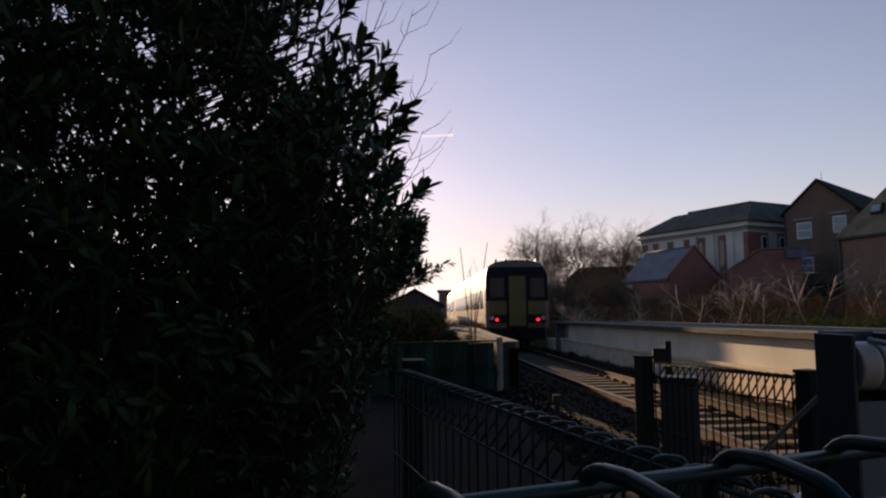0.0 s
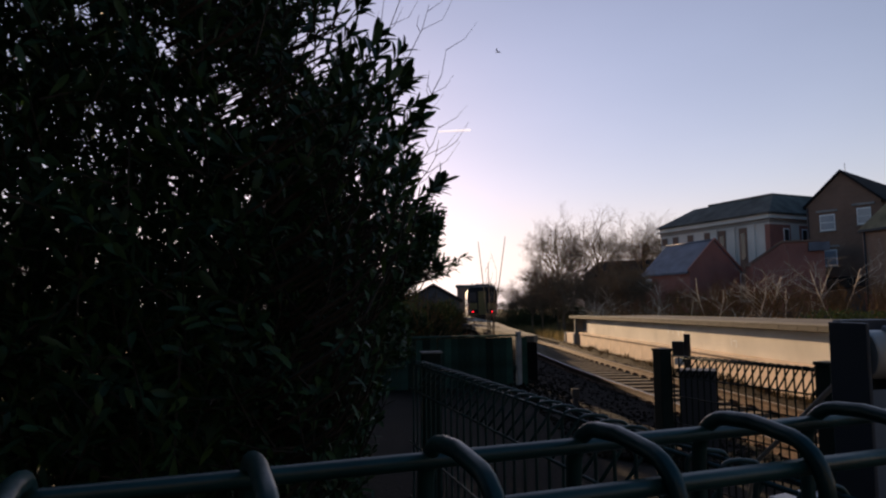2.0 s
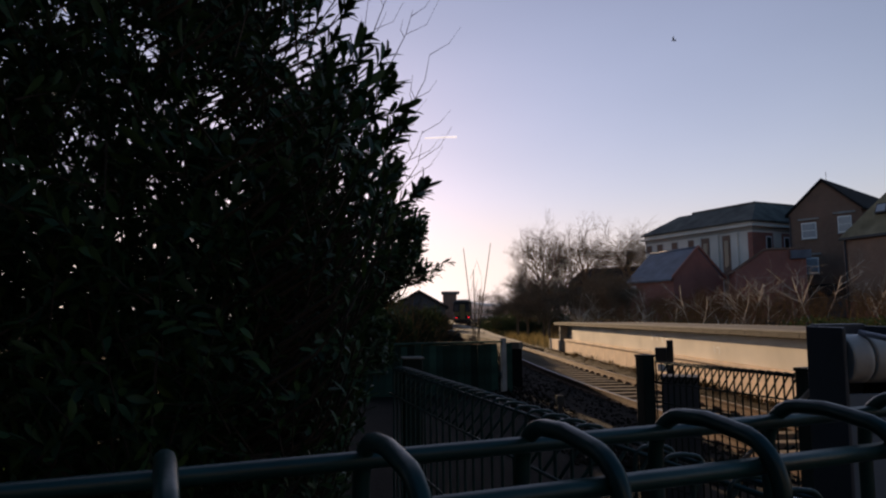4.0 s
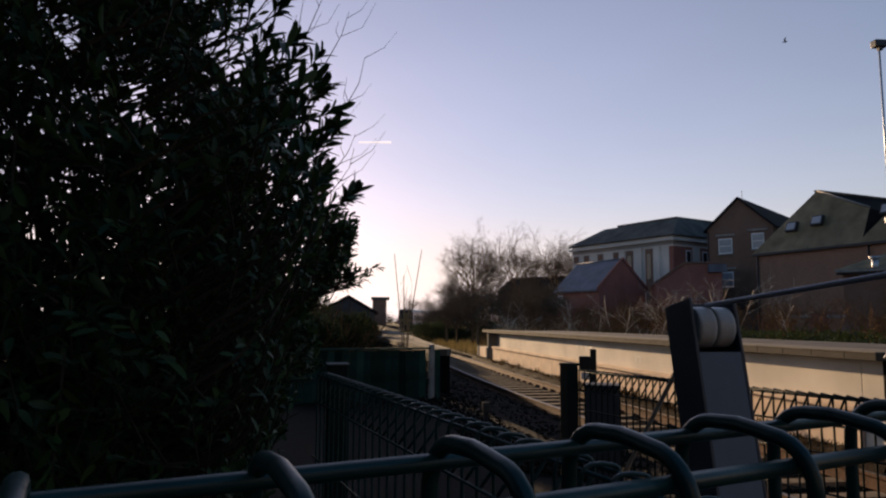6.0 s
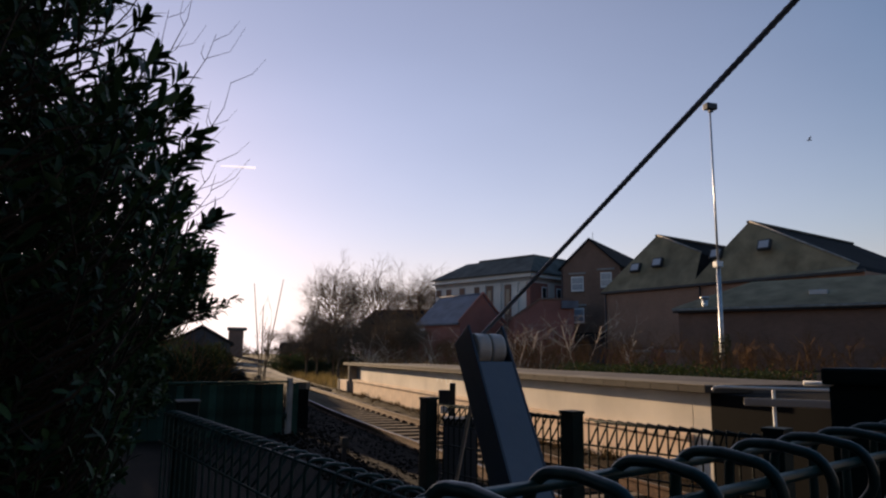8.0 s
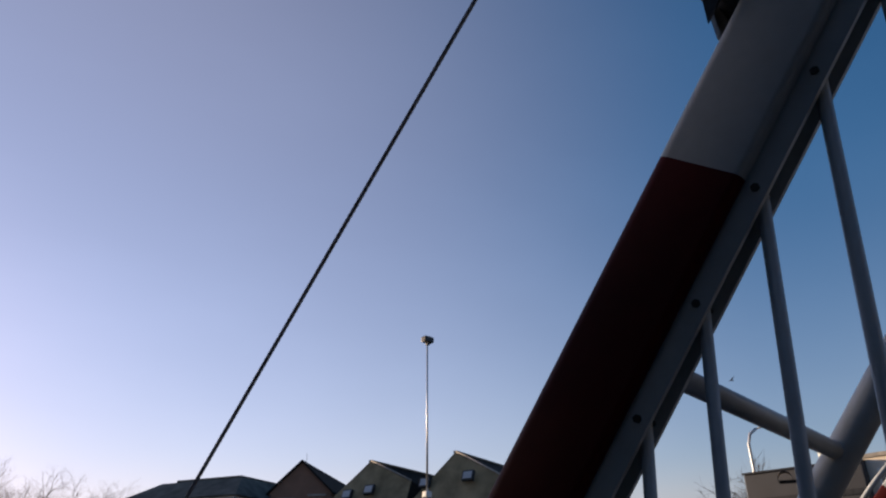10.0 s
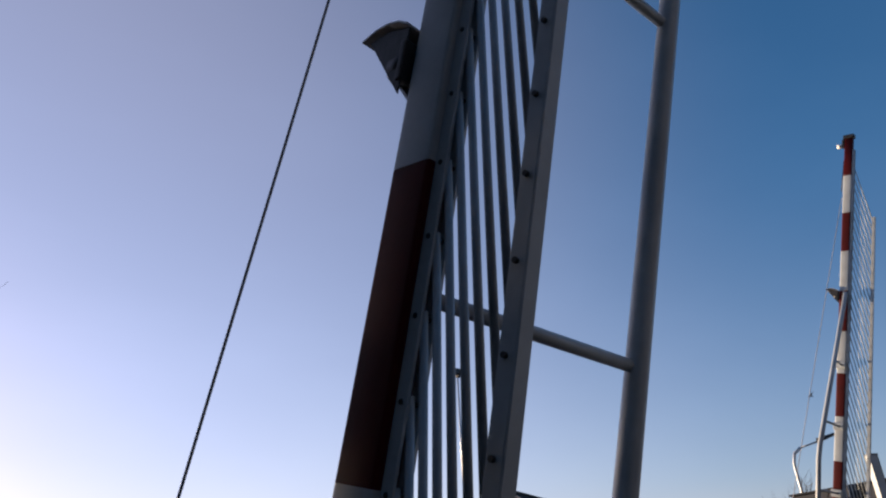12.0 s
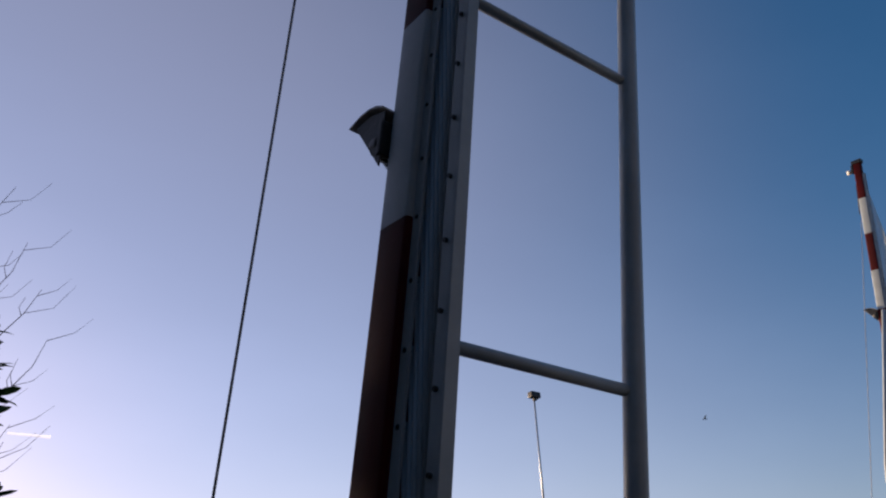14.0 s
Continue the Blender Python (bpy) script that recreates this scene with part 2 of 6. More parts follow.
M = {
    "wire": material("green_coated_wire", (0.007, 0.046, 0.042), 0.34, vary=0.3, scale=30, bump=0.05, spec=0.4),
    "post": material("green_coated_post", (0.005, 0.018, 0.016), 0.6, vary=0.3, scale=10, spec=0.15),
    "white": material("barrier_white", (0.43, 0.48, 0.51), 0.45, vary=0.10, scale=5, bump=0.04, stains=0.35),
    "red": material("barrier_red", (0.075, 0.003, 0.004), 0.6, vary=0.15, scale=6, bump=0.03, spec=0.15),
    "galv": material("galvanised_steel", (0.46, 0.48, 0.50), 0.45, 0.7, vary=0.2, scale=12),
    # mast white is darkened and blued in place of its shade
    "mast": material("mast_shaded_white", (0.15, 0.195, 0.24), 0.5, vary=0.10, scale=3, bump=0.02, stains=0.2),
    # darker still, for sides turned from the light
    "side_plate": material("darkened_plate", (0.055, 0.068, 0.085), 0.4, vary=0.2, scale=6, bump=0.02),
    "dark": material("dark_steel", (0.03, 0.032, 0.036), 0.5, 0.3, vary=0.3, scale=10),
    "nylon": material("white_nylon", (0.58, 0.54, 0.49), 0.4, vary=0.1, scale=10),
    "strut": material("weathered_strut", (0.42, 0.33, 0.25), 0.7, 0.1, vary=0.3, scale=9),
    "cable": material("steel_cable", (0.36, 0.37, 0.42), 0.5, 0.0, vary=0.12, scale=8, bump=0.0),
    # earth and ballast are set near black, standing in for trackside shade
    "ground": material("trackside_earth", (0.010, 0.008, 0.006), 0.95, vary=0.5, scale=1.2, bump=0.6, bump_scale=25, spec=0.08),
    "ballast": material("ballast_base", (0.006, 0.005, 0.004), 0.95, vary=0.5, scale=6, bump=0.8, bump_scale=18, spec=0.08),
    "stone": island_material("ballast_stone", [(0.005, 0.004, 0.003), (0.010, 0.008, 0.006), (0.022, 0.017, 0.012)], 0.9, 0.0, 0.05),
    "weed_earth": material("weedy_earth", (0.030, 0.020, 0.013), 0.95, vary=0.5, scale=4, bump=0.7, bump_scale=30, spec=0.05),
    "weed": island_material("dead_weed", [(0.06, 0.04, 0.02), (0.10, 0.068, 0.034), (0.04, 0.032, 0.015)], 0.9, 0.2, 0.05),
    "rail_side": material("rusty_rail", (0.12, 0.066, 0.04), 0.8, 0.2, vary=0.4, scale=9, spec=0.08),
    "rail_top": material("polished_rail_head", (0.17, 0.16, 0.15), 0.5, 0.8, vary=0.1),
    "sleeper": material("concrete_sleeper", (0.22, 0.17, 0.12), 0.9, vary=0.3, scale=5, stains=0.5, random_amount=0.2, spec=0.08),
    "asphalt": material("asphalt", (0.05, 0.05, 0.052), 0.9, vary=0.3, scale=3, bump=0.4),
    "plat_wall": material("cream_painted_concrete", (0.72, 0.65, 0.55), 0.8, vary=0.14, scale=0.9, stains=0.35, spec=0.08),
    "plat_low": material("pinkish_concrete_panel", (0.80, 0.61, 0.45), 0.85, vary=0.15, scale=1.5, stains=0.3, spec=0.08),
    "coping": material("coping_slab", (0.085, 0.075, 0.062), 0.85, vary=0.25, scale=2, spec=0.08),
    # pale tone stands for sunlight along the coping edge
    "coping_worn": material("lit_coping_edge", (0.26, 0.225, 0.175), 0.9, vary=0.3, scale=3, stains=0.4, spec=0.05),
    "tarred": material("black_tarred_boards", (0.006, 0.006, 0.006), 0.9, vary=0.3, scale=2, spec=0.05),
    "deck": material("platform_surface", (0.13, 0.12, 0.11), 0.9, vary=0.3, scale=2, spec=0.08),
    "boards": material("green_painted_board", (0.016, 0.046, 0.034), 0.75, vary=0.45, scale=3, stains=0.5, random_amount=0.65, spec=0.08),
    "concrete": material("weathered_concrete", (0.30, 0.285, 0.26), 0.9, vary=0.25, scale=4, stains=0.4, spec=0.08),
    "brick_red": brick_material("red_brick", (0.36, 0.105, 0.075), (0.30, 0.22, 0.18)),
    "brick_brown": brick_material("brown_brick", (0.33, 0.165, 0.105), (0.34, 0.25, 0.18)),
    "brick_dark": brick_material("dark_brick", (0.235, 0.12, 0.08), (0.22, 0.165, 0.125)),
    "render_grey": material("grey_render", (0.34, 0.31, 0.28), 0.85, vary=0.12, scale=0.5, stains=0.3),
    "render_white": material("white_render", (0.66, 0.60, 0.53), 0.8, vary=0.1, scale=0.5, stains=0.25),
    "slate": material("grey_slate", (0.125, 0.115, 0.10), 0.95, vary=0.3, scale=1.0, stains=0.3, spec=0.15),
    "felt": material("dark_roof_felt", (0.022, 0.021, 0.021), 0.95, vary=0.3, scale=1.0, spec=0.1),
    "slate_blue": material("blue_slate", (0.13, 0.135, 0.16), 0.65, vary=0.25, scale=1.2),
    "tile_brown": material("brown_roof_tile", (0.25, 0.20, 0.125), 0.85, vary=0.3, scale=1.0, stains=0.3, spec=0.08),
    "frame_white": material("white_window_frame", (0.75, 0.75, 0.73), 0.5, vary=0.06),
    "pane": material("window_glass", (0.30, 0.33, 0.36), 0.12, vary=0.1, bump=0, spec=0.8),
    "pane_dark": material("dark_window_glass", (0.03, 0.035, 0.04), 0.08, vary=0.1, bump=0, spec=0.8),
    "bark": material("winter_bark", (0.16, 0.115, 0.075), 0.9, vary=0.4, scale=6, spec=0.08),
    "bark_pale": material("pale_bark", (0.62, 0.50, 0.37), 0.9, vary=0.4, scale=6, spec=0.08),
    "bark_dark": material("dark_bark", (0.06, 0.045, 0.035), 0.9, vary=0.3, scale=8, spec=0.08),
    "leaf": island_material("laurel_leaf", [(0.011, 0.036, 0.015), (0.019, 0.056, 0.021), (0.042, 0.098, 0.028), (0.016, 0.048, 0.021), (0.062, 0.115, 0.030), (0.013, 0.040, 0.016)], 0.50, 0.10, 0.30),
    "hedge": island_material("hedge_leaf", [(0.02, 0.035, 0.012), (0.05, 0.07, 0.02)], 0.6, 0.2),
    "grass": island_material("dry_grass", [(0.20, 0.15, 0.06), (0.30, 0.22, 0.10), (0.12, 0.11, 0.04)], 0.9, 0.3, 0.08),
    "bramble": island_material("bramble_stem", [(0.13, 0.062, 0.026), (0.21, 0.11, 0.045), (0.06, 0.032, 0.014)], 0.9, 0.0, 0.08),
    "grey_panel": material("grey_cladding", (0.05, 0.055, 0.065), 0.6, vary=0.12, scale=1.0, stains=0.2),
    "sign_red": material("sign_red", (0.45, 0.015, 0.02), 0.5, vary=0.1),
    "train_yellow": material("train_end_yellow", (0.13, 0.085, 0.016), 0.5, vary=0.15, scale=3, stains=0.3),
    "train_side": material("train_side_maroon", (0.26, 0.10, 0.10), 0.3, vary=0.1, scale=2),
    "train_white": material("train_side_cream", (0.40, 0.33, 0.32), 0.3, vary=0.1, scale=2),
    "train_roof": material("train_roof_grey", (0.10, 0.10, 0.10), 0.38, vary=0.2, scale=3),
    "train_black": material("train_black", (0.012, 0.012, 0.014), 0.6, vary=0.2, spec=0.15),
    "train_glass": material("train_window", (0.03, 0.034, 0.04), 0.15, vary=0.1, bump=0, spec=0.3),
    "tail_lamp": glowing("red_tail_lamp", (1.0, 0.015, 0.03), 3.2),
    # vapour glows by itself in place of sunlight on the trail
    "contrail": glowing("contrail_glow", (0.97, 0.94, 0.96), 0.62),
    "bird": material("bird_feathers", (0.05, 0.05, 0.055), 0.8, vary=0.2),
}


# ---- mesh helpers ----
def thing(name, place, label, category, group="", kind=""):
    ob = new(name)
    ob.matrix_world = place if isinstance(place, Matrix) else pose(*place)
    ob.empty_display_size = 0.1
    return tagged(ob, label, category, group, kind)


def part(name, bm, mat, parent=None, label="", smooth=False, kind="", at=None):
    """Link a bmesh as one mesh object under a thing or part."""
    me = bpy.data.meshes.new(name)
    if isinstance(bm, bmesh.types.BMesh):
        bm.normal_update()
        bm.to_mesh(me)
        bm.free()
    else:
        me.from_pydata(*bm)
        me.update()
    for one in mat if isinstance(mat, (list, tuple)) else [mat]:
        me.materials.append(M[one])
    if smooth:
        for p in me.polygons:
            p.use_smooth = len(p.vertices) < 5
    ob = new(name, me)
    if parent:
        ob.parent = parent
    if at is not None:
        ob.matrix_basis = at
    return tagged(ob, label, kind=kind)


def share(name, ob, parent, m):
    """One more object on the mesh of ob."""
    o = new(name, ob.data)
    o.parent = parent
    o.matrix_basis = m
    return o


def box(bm, x0, x1, y0, y1, z0, z1, bevel=0.0, mat=0, m=None):
    r = bmesh.ops.create_cube(bm, size=1.0)
    vs = r["verts"]
    for v in vs:
        v.co = Vector((x0 + (v.co.x + 0.5) * (x1 - x0), y0 + (v.co.y + 0.5) * (y1 - y0), z0 + (v.co.z + 0.5) * (z1 - z0)))
    if m is not None:
        bmesh.ops.transform(bm, matrix=m, verts=vs)
    fs = list({f for v in vs for f in v.link_faces})
    if bevel:
        es = list({e for f in fs for e in f.edges})
        g = bmesh.ops.bevel(bm, geom=es, offset=bevel, segments=2, profile=0.6, affect="EDGES")
        fs = list(set(g["faces"]) | {f for f in fs if f.is_valid})
    for f in fs:
        f.material_index = mat
    return bm


def B(*args, **kw):
    return box(bmesh.new(), *args, **kw)


def tube(bm, pts, r, n=6, r1=None, caps=True, mat=0):
    """A round bar along points; r may taper to r1."""
    pts = [Vector(p) for p in pts]
    rings = []
    up = None
    for i, p in enumerate(pts):
        d = (pts[min(i + 1, len(pts) - 1)] - pts[max(i - 1, 0)]).normalized()
        if up is None:
            up = d.orthogonal().normalized()
        up = (up - d * up.dot(d)).normalized()
        side = d.cross(up)
        rr = r if r1 is None else r + (r1 - r) * i / (len(pts) - 1)
        rings.append([bm.verts.new(p + rr * (math.cos(6.2832 * k / n) * up + math.sin(6.2832 * k / n) * side)) for k in range(n)])
    for a, b in zip(rings, rings[1:]):
        for k in range(n):
            f = bm.faces.new((a[k], a[(k + 1) % n], b[(k + 1) % n], b[k]))
            f.material_index, f.smooth = mat, True
    if caps:
        bm.faces.new(rings[0][::-1]).material_index = mat
        bm.faces.new(rings[-1]).material_index = mat
    return bm


def prism(bm, outline, axis, a, b, mat=0):
    """A flat outline of (u, v) pushed from a to b along axis 'x', 'y' or 'z'."""
    def at(u, v, w):
        return {"x": (w, u, v), "y": (u, w, v), "z": (u, v, w)}[axis]
    lo = [bm.verts.new(at(u, v, a)) for u, v in outline]
    hi = [bm.verts.new(at(u, v, b)) for u, v in outline]
    n = len(outline)
    fs = [bm.faces.new(lo), bm.faces.new(hi[::-1])]
    fs += [bm.faces.new((lo[i], hi[i], hi[(i + 1) % n], lo[(i + 1) % n])) for i in range(n)]
    for f in fs:
        f.material_index = mat
    bmesh.ops.recalc_face_normals(bm, faces=fs)
    return bm


def polar(az, d):
    return d * math.sin(radians(az)), d * math.cos(radians(az))


# ---- ground and railway ----
# centre line of the track: metres ahead, metres to the right
LINE = [(-60, 9.2), (-30, 6.9), (-5, 5.2), (0, 4.95), (5, 4.62), (11.4, 4.28), (16.6, 3.90), (22, 3.66), (28.5, 3.49), (37, 3.12), (45, 2.84),
        (54, 2.65), (64, 2.5), (72, 2.48), (90, 2.75), (105, 3.5), (117, 4.8), (127, 6.9), (136, 9.6), (150, 14.5), (180, 27), (240, 56)]


def track_x(y):
    """The track's centre at y, smoothed through the fixed points."""
    for i in range(len(LINE) - 1):
        if LINE[i][0] <= y <= LINE[i + 1][0]:
            p = [LINE[max(0, min(len(LINE) - 1, j))] for j in (i - 1, i, i + 1, i + 2)]
            u = (y - p[1][0]) / (p[2][0] - p[1][0])
            def slope(a, b):
                return (b[1] - a[1]) / max(1e-6, b[0] - a[0])
            s1, s2, w = slope(p[0], p[2]), slope(p[1], p[3]), p[2][0] - p[1][0]
            h = (2 * u ** 3 - 3 * u ** 2 + 1, u ** 3 - 2 * u ** 2 + u, -2 * u ** 3 + 3 * u ** 2, u ** 3 - u ** 2)
            return h[0] * p[1][1] + h[1] * w * s1 + h[2] * p[2][1] + h[3] * w * s2
    return LINE[-1][1]


def track_frame(y):
    d = Vector((track_x(y + 0.5) - track_x(y - 0.5), 1.0, 0)).normalized()
    return Vector((track_x(y), y, 0)), d, Vector((d.y, -d.x, 0))


def sweep(ys, outline, mats, z=0.0):
    """An outline of (offset to the right, height) swept along the track; mats: one index for each side."""
    verts, faces, idx = [], [], []
    n = len(outline)
    for y in ys:
        c, d, r = track_frame(y)
        verts += [tuple(c + r * u + Vector((0, 0, v + z))) for u, v in outline]
    for i in range(len(ys) - 1):
        for k in range(n):
            a, b = i * n + k, i * n + (k + 1) % n
            faces.append((a, b, b + n, a + n))
            idx.append(mats[k])
    faces += [tuple(range(n))[::-1], tuple(range((len(ys) - 1) * n, len(ys) * n))]
    idx += [mats[0], mats[0]]
    return verts, faces, idx


def swept(name, ys, outline, mats, mat_names, parent=None, label="", kind=""):
    v, f, idx = sweep(ys, outline, mats)
    bm = bmesh.new()
    vs = [bm.verts.new(p) for p in v]
    for q, i in zip(f, idx):
        bm.faces.new([vs[k] for k in q]).material_index = i
    bmesh.ops.recalc_face_normals(bm, faces=bm.faces[:])
    return part(name, bm, mat_names, parent, label, kind=kind)


def ground_z(x, y):
    """The lie of the land: level by the line, a bank behind the far platform, flat beyond."""
    d = x - track_x(max(-60, min(239, y)))
    z = -0.22
    if d > 4.5:
        z += min(1.3, (d - 4.5) * 0.28) * min(1, max(0, (y - 6) / 6))
    if d < -1.6 and y > -0.5:
        z += min(0.3, (-1.6 - d) * 0.25)
    if y > 30 and d < -2.5:
        z += min(0.8, (-2.5 - d) * 0.2)
    return z


def build_ground():
    xs = [-3000, -600, -200, -80, -40, -20, -10, -6, -4, -2.5, -1.5, -0.5, 0.5, 1.5, 2.2, 3, 4, 5, 6, 7, 8, 9, 10, 12, 14, 17, 20, 26, 34, 45, 70, 130, 300, 800, 3000]
    ys = [-3000, -600, -150, -60, -30, -15, -8, -4, -2, 0, 1, 2, 3, 4.5, 6, 8, 10, 12, 14, 17, 20, 24, 28, 33, 40, 50, 60, 75, 95, 120, 150, 200, 320, 800, 3000]
    verts = [(x, y, ground_z(x, y) + 0.05 * noise.noise((x * 0.3, y * 0.3, 0))) for y in ys for x in xs]
    w = len(xs)
    faces = [(j * w + i, j * w + i + 1, (j + 1) * w + i + 1, (j + 1) * w + i) for j in range(len(ys) - 1) for i in range(w - 1)]
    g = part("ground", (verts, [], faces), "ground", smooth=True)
    tagged(g, "bare trackside earth darkened for shade, with dead leaves", "ground", kind="structure")
    road = part("road", B(-14, 26, -11.5, -0.2, -0.06, -0.012, m=pose(0, 0, 0, 0, 0, 6.6)), "asphalt")
    tagged(road, "dark asphalt road over the level crossing", "road", kind="structure")



def build_sky_blockers():
    """Unseen plain walls, added behind and to the left of the viewer to cut skylight."""
    for name, b in (("wall_behind", (-14, 30, -14.6, -14, -0.4, 13)), ("wall_left", (-5.4, -5.0, -13.9, 1.2, -0.4, 12))):
        tagged(part(name, B(*b), "grey_panel"), "plain grey wall added to block skylight", "wall", kind="structure")


build_ground()
build_sky_blockers()


def build_track():
    ys = [-40, -20, -8, -2, 3, 8, 12, 16, 20, 24, 28, 33, 38, 44, 50, 58, 66, 76, 88, 100, 115, 130, 145, 160, 180, 210, 238]
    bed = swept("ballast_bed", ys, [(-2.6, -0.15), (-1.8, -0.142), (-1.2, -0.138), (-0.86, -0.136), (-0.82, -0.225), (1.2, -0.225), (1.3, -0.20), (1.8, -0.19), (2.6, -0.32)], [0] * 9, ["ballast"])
    tagged(bed, "ballast bed darkened for shade under the railway track", "ballast", kind="structure")
    rails = thing("railway_track", (0, 0, 0), "single railway track with rusty rails on concrete sleepers", "railway track")
    for side in (-0.7525, 0.7525):
        s = side
        out = [(s - 0.07, -0.150), (s + 0.07, -0.150), (s + 0.07, -0.138), (s + 0.012, -0.118), (s + 0.012, -0.04), (s + 0.036, -0.03), (s + 0.036, -0.004),
               (s + 0.028, 0), (s - 0.028, 0), (s - 0.036, -0.004), (s - 0.036, -0.03), (s - 0.012, -0.04), (s - 0.012, -0.118), (s - 0.07, -0.138)]
        yy = [-30 + 1.6 * i for i in range(75)] + [92 + 6 * i for i in range(24)]
        swept("rail", yy, out, [0] * 7 + [1] + [0] * 6, ["rail_side", "rail_top"], rails, "rusty rail with a polished head")
    first = None
    for i in range(150):
        y = -9 + i * 0.65
        c, d, r = track_frame(y)
        m = Matrix.Translation(c) @ pose(0, 0, 0, 0, 0, -math.degrees(math.atan2(d.x, d.y)) + random.uniform(-0.5, 0.5))
        if first is None:
            bm = bmesh.new()
            prism(bm, [(-0.14, -0.28), (0.14, -0.28), (0.105, -0.15), (-0.105, -0.15)], "x", -1.25, 1.25)
            first = part("sleeper", bm, "sleeper", rails, at=m)
        else:
            share("sleeper", first, rails, m)
    clip = None
    for i in range(150):
        c, d, r = track_frame(-9 + i * 0.65)
        if not 8 < c.y < 62:
            continue
        for s in (-0.84, -0.665, 0.665, 0.84):
            m = Matrix.Translation(c + r * s) @ pose(0, 0, -0.132, 0, 0, -math.degrees(math.atan2(d.x, d.y)))
            if clip is None:
                clip = part("rail_clip", B(-0.045, 0.045, -0.05, 0.05, -0.02, 0.025), "rail_side", rails, at=m)
            else:
                share("rail_clip", clip, rails, m)


def build_ballast_stones():
    """Loose stones over the bed and the strip to the platform: uncountable."""
    rng = random.Random(3)
    verts, faces = [], []
    base = [(1, 0, 0), (-1, 0, 0), (0, 1, 0), (0, -1, 0), (0, 0, 1), (0, 0, -1)]
    tri = [(0, 2, 4), (2, 1, 4), (1, 3, 4), (3, 0, 4), (2, 0, 5), (1, 2, 5), (3, 1, 5), (0, 3, 5)]
    for _ in range(16000):
        y = 7 + 45 * rng.random() ** 1.7
        u = rng.uniform(-3.2, 2.2)
        if abs(abs(u) - 0.7525) < 0.09:
            continue
        c, d, r = track_frame(y)
        p = c + r * u
        z = -0.195 - max(0, abs(u) - 1.75) * 0.16 + (0.02 if abs(u) > 1.25 else -0.025)
        if u < -0.84:
            z = max(-0.145, ground_z(p.x, p.y) + 0.01)
        s = rng.uniform(0.018, 0.045)
        q = Euler((rng.random() * 6, rng.random() * 6, rng.random() * 6)).to_matrix()
        k = len(verts)
        for b in base:
            w = q @ (Vector(b) * s * rng.uniform(0.6, 1.2))
            verts.append((p.x + w.x, p.y + w.y, z + w.z))
        faces += [tuple(k + j for j in t) for t in tri]
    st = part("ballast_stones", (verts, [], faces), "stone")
    tagged(st, "loose brown ballast stones darkened for shade", "ballast", kind="stuff")


build_track()
build_ballast_stones()


# ---- platforms ----
PLAT_A, PLAT_B = Vector((4.9, 29.4, 0)), Vector((5.938, 7.845, 0))


